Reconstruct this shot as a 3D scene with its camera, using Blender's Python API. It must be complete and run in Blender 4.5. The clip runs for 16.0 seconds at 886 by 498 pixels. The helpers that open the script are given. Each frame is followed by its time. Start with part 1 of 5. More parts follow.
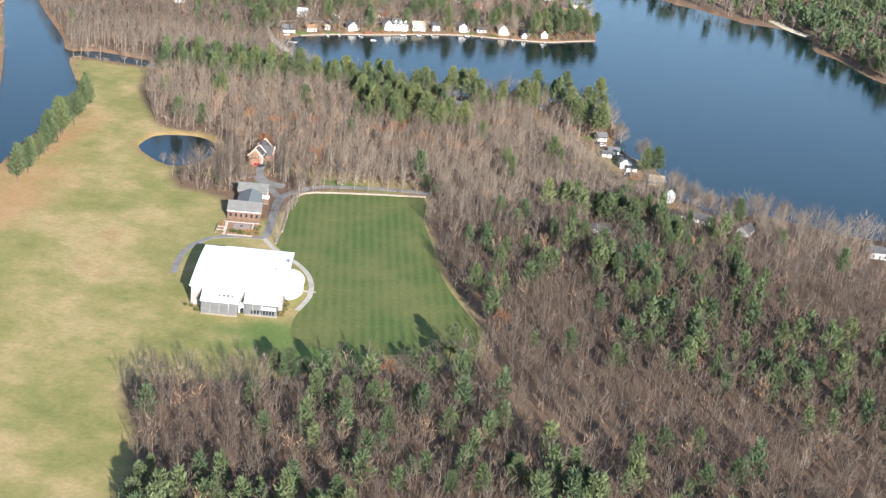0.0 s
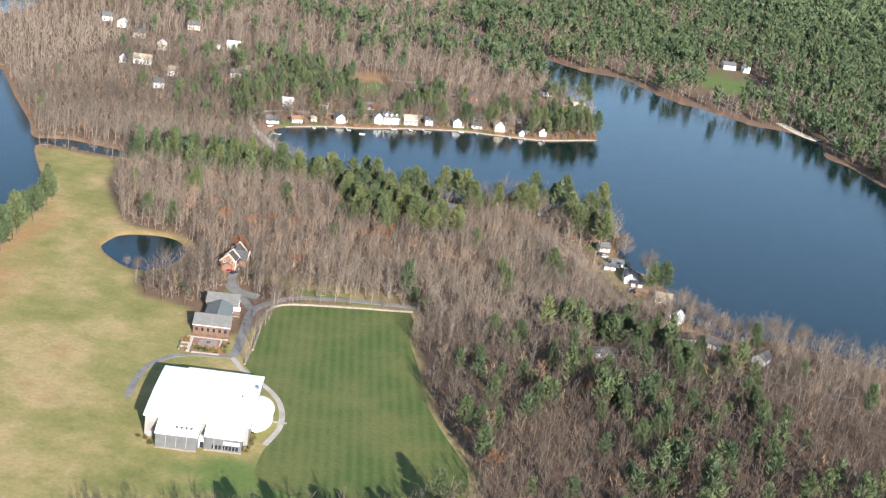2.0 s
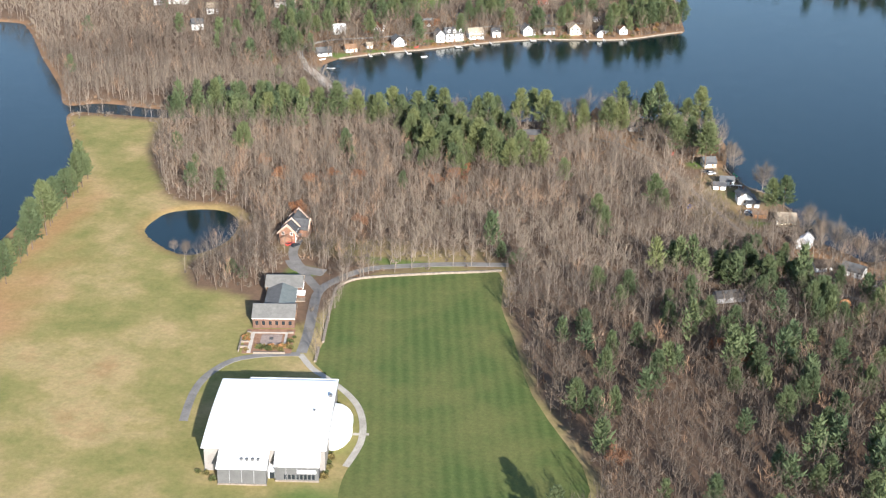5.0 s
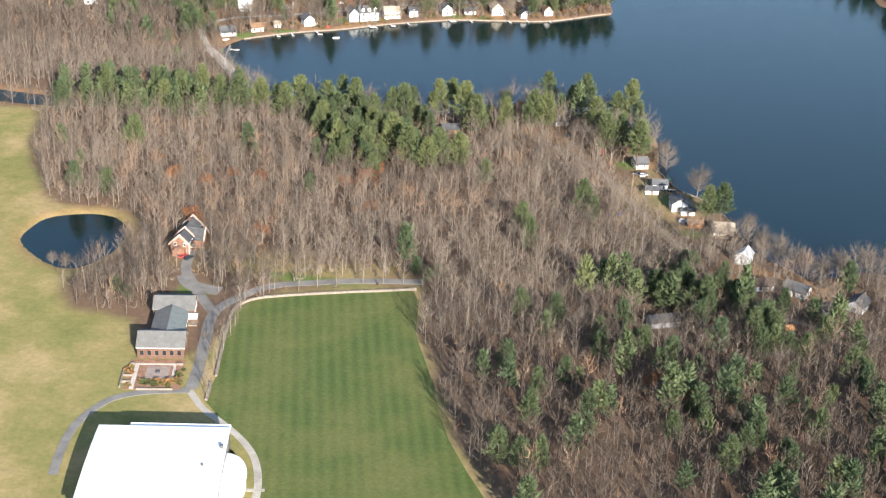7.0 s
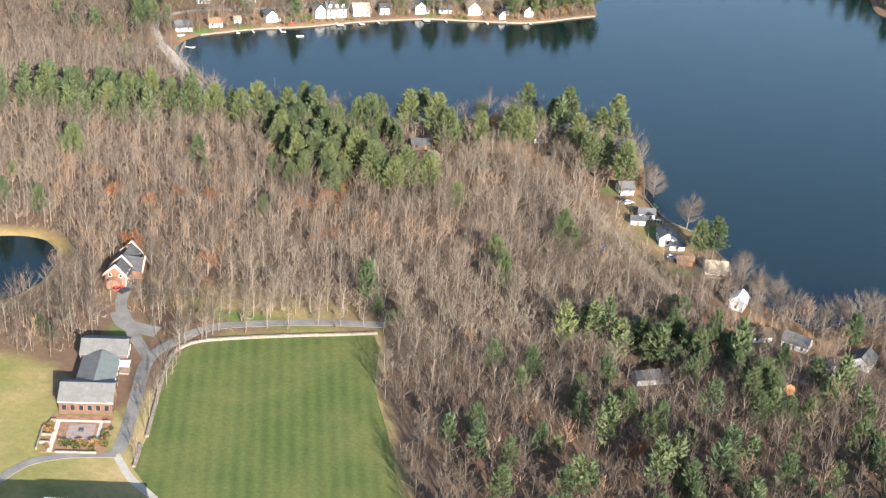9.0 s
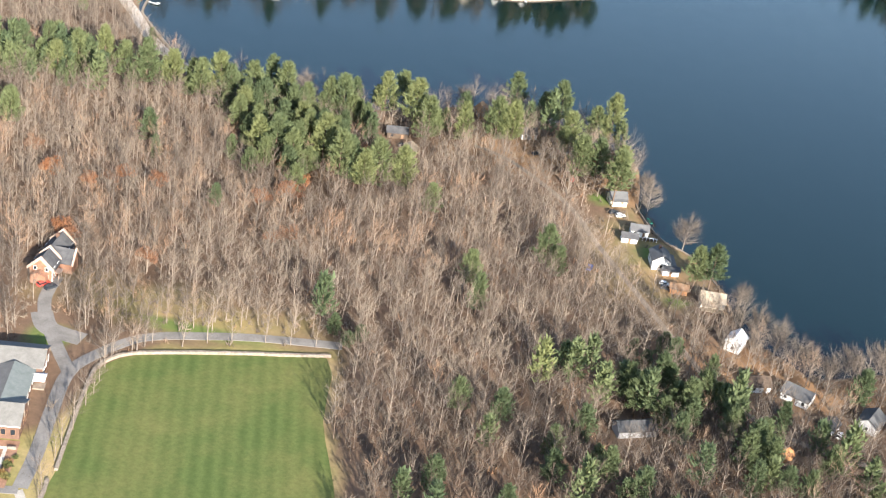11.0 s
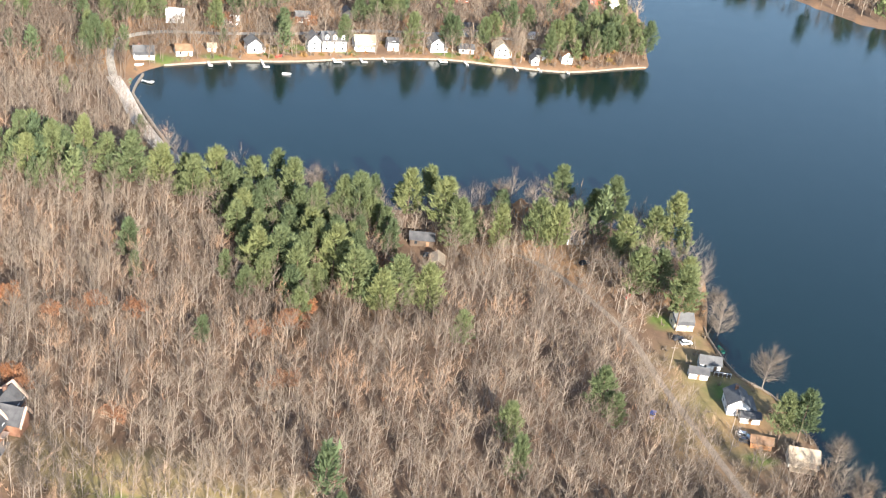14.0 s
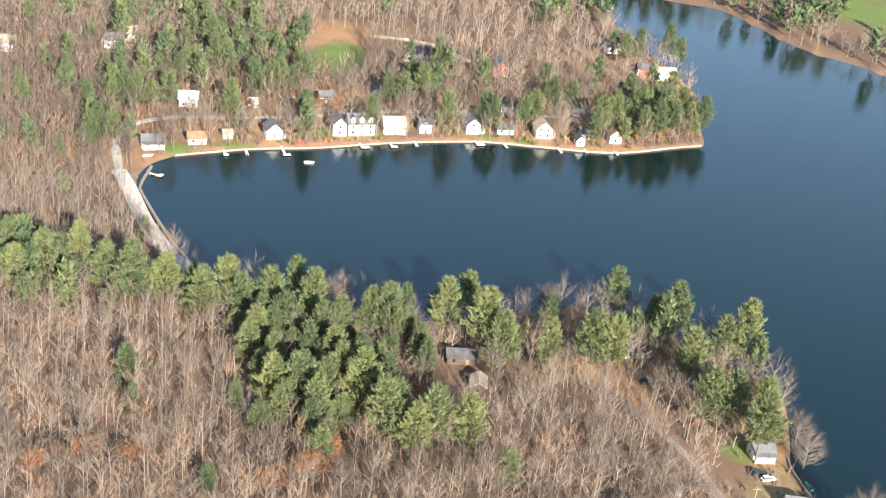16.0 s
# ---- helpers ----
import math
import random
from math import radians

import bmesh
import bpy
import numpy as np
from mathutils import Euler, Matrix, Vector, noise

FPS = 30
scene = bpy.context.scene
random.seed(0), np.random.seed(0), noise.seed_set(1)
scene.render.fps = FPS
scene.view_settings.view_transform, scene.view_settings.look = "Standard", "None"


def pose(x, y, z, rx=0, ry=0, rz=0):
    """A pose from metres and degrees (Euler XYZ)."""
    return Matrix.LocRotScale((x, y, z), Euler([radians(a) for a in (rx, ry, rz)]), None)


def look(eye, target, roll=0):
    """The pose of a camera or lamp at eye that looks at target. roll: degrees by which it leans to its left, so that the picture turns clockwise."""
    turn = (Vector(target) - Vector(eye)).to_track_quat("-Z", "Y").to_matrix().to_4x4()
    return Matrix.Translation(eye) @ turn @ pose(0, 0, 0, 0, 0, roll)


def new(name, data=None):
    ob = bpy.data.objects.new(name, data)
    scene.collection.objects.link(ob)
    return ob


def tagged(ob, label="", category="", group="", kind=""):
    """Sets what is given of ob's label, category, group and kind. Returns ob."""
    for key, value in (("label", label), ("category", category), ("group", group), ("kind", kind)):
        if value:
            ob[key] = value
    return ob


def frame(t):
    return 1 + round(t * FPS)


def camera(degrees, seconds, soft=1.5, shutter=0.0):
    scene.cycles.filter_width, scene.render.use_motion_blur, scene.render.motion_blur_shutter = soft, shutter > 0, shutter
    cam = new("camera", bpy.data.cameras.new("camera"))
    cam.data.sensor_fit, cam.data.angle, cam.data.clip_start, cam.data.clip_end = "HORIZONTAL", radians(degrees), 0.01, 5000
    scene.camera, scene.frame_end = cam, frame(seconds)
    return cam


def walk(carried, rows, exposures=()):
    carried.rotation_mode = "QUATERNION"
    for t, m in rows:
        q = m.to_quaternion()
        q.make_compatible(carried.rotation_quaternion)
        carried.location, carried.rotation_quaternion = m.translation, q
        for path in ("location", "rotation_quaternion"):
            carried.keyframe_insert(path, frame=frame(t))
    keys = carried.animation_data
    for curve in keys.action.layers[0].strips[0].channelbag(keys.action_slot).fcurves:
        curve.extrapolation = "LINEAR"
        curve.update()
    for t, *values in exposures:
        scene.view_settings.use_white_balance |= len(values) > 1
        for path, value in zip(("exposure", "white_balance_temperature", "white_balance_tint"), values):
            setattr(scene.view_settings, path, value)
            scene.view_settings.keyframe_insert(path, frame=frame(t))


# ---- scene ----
cam = camera(35.0, 16.0, soft=1.25)

# seconds, x, y, z, heading to the left of +y, pitch, roll
PATH = [
    (0, 121.1, -725.1, 280.0, 8.46, -22.84, 6.73),
    (0.5, 117.4, -707.3, 277.4, 9.06, -21.25, 6.61),
    (1, 113.8, -689.9, 275.2, 8.94, -19.88, 6.99),
    (1.5, 110.3, -672.9, 273.5, 8.56, -19.10, 7.85),
    (2, 106.9, -656.1, 272.1, 8.34, -19.50, 8.35),
    (2.5, 103.6, -639.6, 271.0, 8.61, -19.63, 7.21),
    (3, 100.5, -623.3, 270.2, 10.23, -19.58, 5.57),
    (3.5, 97.5, -607.2, 269.6, 11.75, -20.82, 4.12),
    (3.7, 96.3, -600.8, 269.3, 12.18, -21.14, 3.51),
    (5.8, 85.0, -535.1, 267.5, 10.79, -25.65, -0.17),
    (6, 84.0, -528.9, 267.3, 10.23, -25.67, 0.10),
    (6.5, 81.7, -513.5, 266.8, 9.01, -25.78, 1.49),
    (7, 79.4, -498.2, 266.2, 7.92, -26.08, 2.99),
    (7.5, 77.3, -482.9, 265.5, 6.98, -26.39, 3.58),
    (8, 75.2, -467.6, 264.6, 6.48, -26.60, 4.79),
    (8.5, 73.1, -452.2, 263.6, 6.40, -26.76, 5.03),
    (8.7, 72.3, -446.1, 263.2, 6.48, -26.82, 4.97),
    (10.8, 64.0, -381.6, 256.8, 5.28, -28.75, 8.64),
    (11, 63.2, -375.4, 256.1, 5.03, -28.88, 9.69),
    (11.5, 61.2, -359.9, 254.1, 4.47, -29.12, 10.44),
    (12, 59.1, -344.4, 252.0, 4.12, -29.50, 11.71),
    (12.5, 56.9, -328.9, 249.7, 4.50, -29.21, 11.76),
    (13, 54.6, -313.3, 247.4, 5.41, -28.68, 10.19),
    (13.5, 52.2, -297.7, 245.0, 6.16, -28.04, 9.00),
    (14, 49.6, -282.1, 242.5, 6.81, -27.69, 8.81),
    (14.5, 46.7, -266.4, 240.1, 7.36, -27.47, 8.15),
    (15, 43.7, -250.8, 237.6, 7.88, -27.11, 7.75),
    (15.5, 40.4, -235.2, 235.3, 8.30, -26.42, 7.76),
    (16, 36.8, -219.6, 233.0, 8.70, -25.77, 7.22),
]


def flown(x, y, z, yaw, pitch, roll):
    a, b = radians(yaw), radians(pitch)
    ahead = Vector((-math.sin(a) * math.cos(b), math.cos(a) * math.cos(b), math.sin(b)))
    eye = Vector((x, y, z))
    return look(eye, eye + ahead * 100, roll)


walk(cam, [(t, flown(*row)) for t, *row in PATH], exposures=[(0, 1.47, 6000, 10), (1.5, 1.36, 6050, 10), (3.7, 1.32, 6100, 10), (7, 1.42, 6250, 10), (8.7, 1.6, 6350, 10), (11, 1.82, 6450, 11), (16, 1.92, 6500, 11)])

# ---- light: low autumn sun behind the aircraft, clear sky ----
SUN_ELEVATION, SUN_FROM = 22.0, Vector((0.50, -0.866, 0))
sun_dir = Vector((SUN_FROM.x * math.cos(radians(SUN_ELEVATION)), SUN_FROM.y * math.cos(radians(SUN_ELEVATION)), math.sin(radians(SUN_ELEVATION))))
world = bpy.data.worlds.new("sky")
scene.world = world
world.use_nodes = True
wn = world.node_tree.nodes
sky = wn.new("ShaderNodeTexSky")
sky.sky_type = "NISHITA"
sky.sun_disc = False
sky.sun_elevation = radians(SUN_ELEVATION)
sky.sun_rotation = math.atan2(SUN_FROM.x, SUN_FROM.y)
sky.air_density, sky.dust_density, sky.ozone_density = 1.0, 0.7, 1.5
world.node_tree.links.new(sky.outputs[0], wn["Background"].inputs[0])
wn["Background"].inputs[1].default_value = 0.105
sun = new("sun", bpy.data.lights.new("sun", "SUN"))
sun.data.energy, sun.data.angle, sun.data.color = 5.0, radians(0.53), (1.0, 0.93, 0.83)
sun.matrix_world = look(sun_dir * 500, (0, 0, 0))


# ---- materials ----
def material(name, rough=0.8, metal=0.0, spec=0.3):
    m = bpy.data.materials.new(name)
    m.use_nodes = True
    b = m.node_tree.nodes["Principled BSDF"]
    b.inputs["Roughness"].default_value = rough
    b.inputs["Metallic"].default_value = metal
    b.inputs["Specular IOR Level"].default_value = spec
    return m, m.node_tree.nodes, m.node_tree.links, b


def noise_node(n, l, scale, detail=4.0, rough=0.6, vector=None):
    t = n.new("ShaderNodeTexNoise")
    t.inputs["Scale"].default_value, t.inputs["Detail"].default_value, t.inputs["Roughness"].default_value = scale, detail, rough
    l.new(vector, t.inputs["Vector"])
    return t.outputs["Fac"]


def ramp(n, l, fac, stops):
    r = n.new("ShaderNodeValToRGB")
    while len(r.color_ramp.elements) < len(stops):
        r.color_ramp.elements.new(0.5)
    for e, (p, c) in zip(r.color_ramp.elements, stops):
        e.position, e.color = p, (*c, 1)
    l.new(fac, r.inputs[0])
    return r.outputs[0]


def mix(n, l, fac, a, b, blend="MIX"):
    m = n.new("ShaderNodeMix")
    m.data_type, m.blend_type = "RGBA", blend
    for socket, v in ((m.inputs[0], fac), (m.inputs[6], a), (m.inputs[7], b)):
        if isinstance(v, (int, float)):
            socket.default_value = v
        elif isinstance(v, tuple):
            socket.default_value = (*v, 1)
        else:
            l.new(v, socket)
    return m.outputs[2]


def position(n):
    return n.new("ShaderNodeNewGeometry").outputs["Position"]


def bump(n, l, b, height, strength, distance):
    u = n.new("ShaderNodeBump")
    u.inputs["Strength"].default_value, u.inputs["Distance"].default_value = strength, distance
    l.new(height, u.inputs["Height"])
    l.new(u.outputs[0], b.inputs["Normal"])


def surface(name, dark, light, scale=0.6, fine=8.0, rough=0.8, spec=0.3, metal=0.0, rise=0.05):
    """A worn surface: large stains and fine grain between two colours."""
    m, n, l, b = material(name, rough, metal, spec)
    p = position(n)
    big, small = noise_node(n, l, scale, 5, 0.65, p), noise_node(n, l, fine, 3, 0.6, p)
    c = ramp(n, l, big, [(0.32, dark), (0.68, light)])
    g = ramp(n, l, small, [(0.3, (0.8, 0.8, 0.8)), (0.7, (1.1, 1.1, 1.1))])
    l.new(mix(n, l, 1.0, c, g, "MULTIPLY"), b.inputs["Base Color"])
    if rise:
        bump(n, l, b, small, 0.4, rise)
    return m


def ground_material():
    """Leaf litter in the woods, dry and green grass in the meadow, russet sedge on banks, by the mask 'cover'."""
    m, n, l, b = material("ground_cover", 0.95, 0, 0.15)
    p = position(n)
    a = n.new("ShaderNodeAttribute")
    a.attribute_name = "cover"
    s = n.new("ShaderNodeSeparateColor")
    l.new(a.outputs["Color"], s.inputs[0])
    n1, n2, n3 = noise_node(n, l, 0.02, 5, 0.62, p), noise_node(n, l, 0.11, 5, 0.65, p), noise_node(n, l, 1.3, 4, 0.7, p)
    litter = mix(n, l, n2, (0.098, 0.063, 0.043), (0.190, 0.122, 0.078))
    meadow = ramp(n, l, n1, [(0.32, (0.155, 0.155, 0.052)), (0.43, (0.205, 0.188, 0.068)), (0.52, (0.255, 0.212, 0.088)), (0.60, (0.325, 0.250, 0.122)), (0.70, (0.285, 0.190, 0.092))])
    patch = ramp(n, l, n2, [(0.32, (0.84, 0.88, 0.80)), (0.68, (1.14, 1.06, 1.08))])
    meadow = mix(n, l, 1.0, meadow, patch, "MULTIPLY")
    sedge = mix(n, l, n2, (0.29, 0.145, 0.066), (0.37, 0.225, 0.115))
    green = mix(n, l, n2, (0.08, 0.12, 0.03), (0.14, 0.17, 0.05))
    c = mix(n, l, s.outputs[0], litter, meadow)
    c = mix(n, l, s.outputs[1], c, sedge)
    c = mix(n, l, s.outputs[2], c, green)
    tuft = noise_node(n, l, 0.5, 4, 0.75, p)
    g = ramp(n, l, tuft, [(0.28, (0.82, 0.83, 0.82)), (0.72, (1.16, 1.15, 1.15))])
    l.new(mix(n, l, 1.0, c, g, "MULTIPLY"), b.inputs["Base Color"])
    bump(n, l, b, n3, 0.5, 0.3)
    return m


def turf_material():
    """Mown playing field, striped by the mower along its length."""
    m, n, l, b = material("mown_turf", 0.9, 0, 0.2)
    p = position(n)
    w = n.new("ShaderNodeTexWave")
    w.wave_type, w.bands_direction, w.wave_profile = "BANDS", "X", "SIN"
    w.inputs["Scale"].default_value, w.inputs["Distortion"].default_value = 0.072, 0.5
    w.inputs["Detail"].default_value = 1.0
    r = n.new("ShaderNodeVectorRotate")
    r.rotation_type = "Z_AXIS"
    r.inputs["Angle"].default_value = radians(-14)
    l.new(p, r.inputs["Vector"])
    l.new(r.outputs[0], w.inputs["Vector"])
    n1, n2, n3 = noise_node(n, l, 0.03, 5, 0.6, p), noise_node(n, l, 0.25, 4, 0.7, p), noise_node(n, l, 2.0, 3, 0.7, p)
    c = mix(n, l, w.outputs["Fac"], (0.054, 0.082, 0.020), (0.078, 0.108, 0.029))
    dry = mix(n, l, n2, (0.090, 0.104, 0.028), (0.170, 0.150, 0.055))
    c = mix(n, l, ramp(n, l, n1, [(0.38, (0.08, 0.08, 0.08)), (0.60, (0.72, 0.72, 0.72))]), c, dry)
    tuft = noise_node(n, l, 0.7, 4, 0.75, p)
    g = ramp(n, l, tuft, [(0.3, (0.80, 0.82, 0.80)), (0.7, (1.18, 1.16, 1.17))])
    l.new(mix(n, l, 1.0, c, g, "MULTIPLY"), b.inputs["Base Color"])
    bump(n, l, b, n3, 0.4, 0.15)
    return m


def foliage(name, stops, rough=0.7, spec=0.25, through_light=0.0, spread=0.4):
    """Leaves or twigs whose colour runs between stops by the tree's own 'tint'."""
    m, n, l, b = material(name, rough, 0, spec)
    a = n.new("ShaderNodeAttribute")
    a.attribute_name = "tint"
    c = ramp(n, l, a.outputs["Fac"], stops)
    i = n.new("ShaderNodeNewGeometry").outputs["Random Per Island"]
    g = ramp(n, l, i, [(0.0, (1 - spread,) * 3), (1.0, (1 + spread,) * 3)])
    c = mix(n, l, 1.0, c, g, "MULTIPLY")
    l.new(c, b.inputs["Base Color"])
    if through_light:
        t, s, o = n.new("ShaderNodeBsdfTranslucent"), n.new("ShaderNodeMixShader"), n["Material Output"]
        l.new(c, t.inputs["Color"])
        s.inputs[0].default_value = through_light
        l.new(b.outputs[0], s.inputs[1])
        l.new(t.outputs[0], s.inputs[2])
        l.new(s.outputs[0], o.inputs["Surface"])
    return m


def water_material():
    m, n, l, b = material("lake_water", 0.04, 0, 0.5)
    b.inputs["Base Color"].default_value = (0.002, 0.010, 0.010, 1)
    b.inputs["IOR"].default_value = 1.333
    p = position(n)
    a, c = noise_node(n, l, 0.9, 3, 0.55, p), noise_node(n, l, 0.06, 3, 0.5, p)
    h = n.new("ShaderNodeMath")
    h.operation = "MULTIPLY"
    l.new(a, h.inputs[0])
    l.new(c, h.inputs[1])
    wind = ramp(n, l, noise_node(n, l, 0.012, 3, 0.5, p), [(0.35, (0.03, 0.03, 0.03)), (0.65, (0.13, 0.13, 0.13))])
    l.new(wind, b.inputs["Roughness"])
    bump(n, l, b, h.outputs[0], 0.22, 0.5)
    return m


GROUND, TURF, WATER = ground_material(), turf_material(), water_material()
NEEDLES = foliage("pine_needles", [(0.0, (0.090, 0.122, 0.064)), (0.5, (0.142, 0.168, 0.078)), (1.0, (0.198, 0.214, 0.090))], 0.75, 0.15, 0.38, 0.2)
TWIGS = foliage("bare_twigs", [(0.0, (0.086, 0.068, 0.054)), (0.3, (0.130, 0.104, 0.082)), (0.55, (0.172, 0.136, 0.104)), (0.8, (0.230, 0.184, 0.140)), (1.0, (0.29, 0.17, 0.10))], 0.9, 0.1)
DRY_LEAVES = foliage("dead_oak_leaves", [(0.0, (0.20, 0.112, 0.070)), (0.5, (0.255, 0.126, 0.070)), (1.0, (0.31, 0.140, 0.068))], 0.85, 0.1, 0.3, 0.3)
# brown bark of the outer wood, darkened to include the shade between trunks
SHADED_BROWN_BARK = surface("shaded_brown_bark", (0.11, 0.08, 0.06), (0.21, 0.16, 0.125), 1.0, 6.0, 0.95, 0.1, 0, 0.05)
BARK = surface("grey_bark", (0.19, 0.15, 0.12), (0.32, 0.265, 0.215), 1.0, 6.0, 0.95, 0.1, 0, 0.05)
PINE_BARK = surface("pine_bark", (0.10, 0.07, 0.05), (0.18, 0.13, 0.10), 1.0, 6.0, 0.95, 0.1, 0, 0.05)
WHITE_ROOF = surface("white_membrane_roof", (0.78, 0.78, 0.77), (0.84, 0.84, 0.83), 0.2, 3.0, 0.6, 0.4, 0, 0.01)
GREY_METAL = surface("grey_metal_siding", (0.095, 0.094, 0.094), (0.135, 0.133, 0.130), 0.3, 4.0, 0.5, 0.4, 0, 0.02)
WHITE_PAINT = surface("white_clapboard", (0.72, 0.72, 0.70), (0.82, 0.82, 0.80), 0.5, 6.0, 0.6, 0.3, 0, 0.01)
CREAM_PAINT = surface("cream_clapboard", (0.60, 0.53, 0.40), (0.72, 0.65, 0.52), 0.5, 6.0, 0.7, 0.3, 0, 0.01)
GREY_PAINT = surface("grey_clapboard", (0.34, 0.34, 0.35), (0.46, 0.46, 0.46), 0.5, 6.0, 0.7, 0.3, 0, 0.01)
RED_PAINT = surface("red_boards", (0.26, 0.06, 0.04), (0.36, 0.10, 0.06), 0.5, 6.0, 0.8, 0.2, 0, 0.02)
BROWN_WOOD = surface("brown_shingles", (0.16, 0.09, 0.05), (0.26, 0.16, 0.10), 0.5, 5.0, 0.85, 0.2, 0, 0.03)
BRICK = surface("brick_wall", (0.105, 0.060, 0.043), (0.165, 0.100, 0.073), 0.5, 5.0, 0.85, 0.2, 0, 0.03)
ORANGE_WOOD = surface("fresh_cedar", (0.38, 0.17, 0.07), (0.50, 0.26, 0.12), 0.5, 5.0, 0.8, 0.2, 0, 0.02)
GREY_SHINGLE = surface("grey_asphalt_shingles", (0.088, 0.088, 0.090), (0.135, 0.134, 0.132), 0.4, 5.0, 0.9, 0.2, 0, 0.03)
DARK_SHINGLE = surface("dark_asphalt_shingles", (0.05, 0.05, 0.055), (0.10, 0.10, 0.10), 0.4, 5.0, 0.9, 0.2, 0, 0.03)
TAN_SHINGLE = surface("tan_shingles", (0.30, 0.24, 0.17), (0.42, 0.35, 0.26), 0.4, 5.0, 0.9, 0.2, 0, 0.03)
GREEN_SHINGLE = surface("verdigris_roof", (0.125, 0.140, 0.130), (0.170, 0.184, 0.172), 0.4, 5.0, 0.6, 0.3, 0, 0.02)
STONE = surface("pale_fieldstone", (0.17, 0.14, 0.112), (0.31, 0.255, 0.20), 0.8, 3.0, 0.9, 0.2, 0, 0.1)
ASPHALT = surface("worn_asphalt", (0.145, 0.133, 0.120), (0.235, 0.218, 0.198), 0.15, 3.0, 0.9, 0.2, 0, 0.02)
LANE = surface("packed_dirt", (0.15, 0.12, 0.095), (0.235, 0.19, 0.15), 0.15, 3.0, 0.95, 0.1, 0, 0.03)
GRAVEL = surface("pale_gravel", (0.30, 0.27, 0.23), (0.44, 0.40, 0.34), 0.2, 3.0, 0.95, 0.1, 0, 0.03)
PALE_GRAVEL = surface("bleached_gravel", (0.42, 0.37, 0.31), (0.56, 0.50, 0.43), 0.2, 3.0, 0.95, 0.1, 0, 0.03)
SAND = surface("beach_sand", (0.50, 0.40, 0.27), (0.66, 0.56, 0.41), 0.3, 3.0, 0.95, 0.1, 0, 0.03)
GLASS, _n, _l, _b = material("window_glass", 0.05, 0, 0.5)
_b.inputs["Base Color"].default_value = (0.02, 0.025, 0.03, 1)


# ---- mesh helpers ----
def raw(name, verts, faces, mats, tint=None, mat_index=None, cover=None):
    """A mesh object from arrays. faces: an (n, 3) or (n, 4) array."""
    me = bpy.data.meshes.new(name)
    v, f = np.asarray(verts, np.float32), np.asarray(faces, np.int32)
    k = f.shape[1]
    me.vertices.add(len(v))
    me.vertices.foreach_set("co", v.ravel())
    me.loops.add(f.size)
    me.loops.foreach_set("vertex_index", f.ravel())
    me.polygons.add(len(f))
    me.polygons.foreach_set("loop_start", np.arange(0, f.size, k, dtype=np.int32))
    me.polygons.foreach_set("loop_total", np.full(len(f), k, np.int32))
    for m in mats:
        me.materials.append(m)
    if mat_index is not None:
        me.polygons.foreach_set("material_index", np.asarray(mat_index, np.int32))
    if tint is not None:
        me.attributes.new("tint", "FLOAT", "POINT").data.foreach_set("value", np.asarray(tint, np.float32))
    if cover is not None:
        me.attributes.new("cover", "FLOAT_COLOR", "POINT").data.foreach_set("color", np.asarray(cover, np.float32).ravel())
    me.update(calc_edges=True)
    return me


def part(name, bm, mat, parent, label=""):
    """Links a bmesh as one mesh object under a thing or a part."""
    me = bpy.data.meshes.new(name)
    bm.to_mesh(me)
    bm.free()
    me.materials.append(mat)
    ob = new(name, me)
    ob.parent = parent
    return tagged(ob, label)


def thing(name, x, y, z, turn, label, category, group=""):
    ob = new(name)
    ob.matrix_world = pose(x, y, z, 0, 0, turn)
    return tagged(ob, label, category, group)


def add_box(bm, x0, y0, z0, x1, y1, z1):
    v = [bm.verts.new(c) for c in ((x0, y0, z0), (x1, y0, z0), (x1, y1, z0), (x0, y1, z0), (x0, y0, z1), (x1, y0, z1), (x1, y1, z1), (x0, y1, z1))]
    for f in ((0, 3, 2, 1), (4, 5, 6, 7), (0, 1, 5, 4), (1, 2, 6, 5), (2, 3, 7, 6), (3, 0, 4, 7)):
        bm.faces.new([v[i] for i in f])


def box(x0, y0, z0, x1, y1, z1):
    bm = bmesh.new()
    add_box(bm, x0, y0, z0, x1, y1, z1)
    return bm


def prism(profile, y0, y1, along="y"):
    """A closed outline of (u, z), pushed from y0 to y1 along y or x."""
    bm = bmesh.new()
    put = (lambda u, w, z: (u, w, z)) if along == "y" else (lambda u, w, z: (w, u, z))
    a = [bm.verts.new(put(u, y0, z)) for u, z in profile]
    b = [bm.verts.new(put(u, y1, z)) for u, z in profile]
    bm.faces.new(a)
    bm.faces.new(b[::-1])
    for i in range(len(a)):
        j = (i + 1) % len(a)
        bm.faces.new((a[i], b[i], b[j], a[j]))
    bmesh.ops.recalc_face_normals(bm, faces=bm.faces)
    return bm


def strip(points, width, z, close=False):
    """A ribbon of the given width along a smoothed line, with a bevelled shoulder."""
    pts = smooth_line(points, 6, close)
    n = len(pts)
    d = np.roll(pts, -1, 0) - np.roll(pts, 1, 0)
    if not close:
        d[0], d[-1] = pts[1] - pts[0], pts[-1] - pts[-2]
    d /= np.linalg.norm(d, axis=1)[:, None]
    side = np.stack([-d[:, 1], d[:, 0]], 1)
    rows = []
    for off, h in ((-0.5, z - 0.25), (-0.46, z), (0, z + 0.03), (0.46, z), (0.5, z - 0.25)):
        rows.append(np.c_[pts + side * off * width, np.full(n, h)])
    v = np.concatenate(rows)
    f = []
    for r in range(4):
        for i in range(n if close else n - 1):
            j = (i + 1) % n
            f.append((r * n + j, r * n + i, (r + 1) * n + i, (r + 1) * n + j))
    return v, np.array(f)


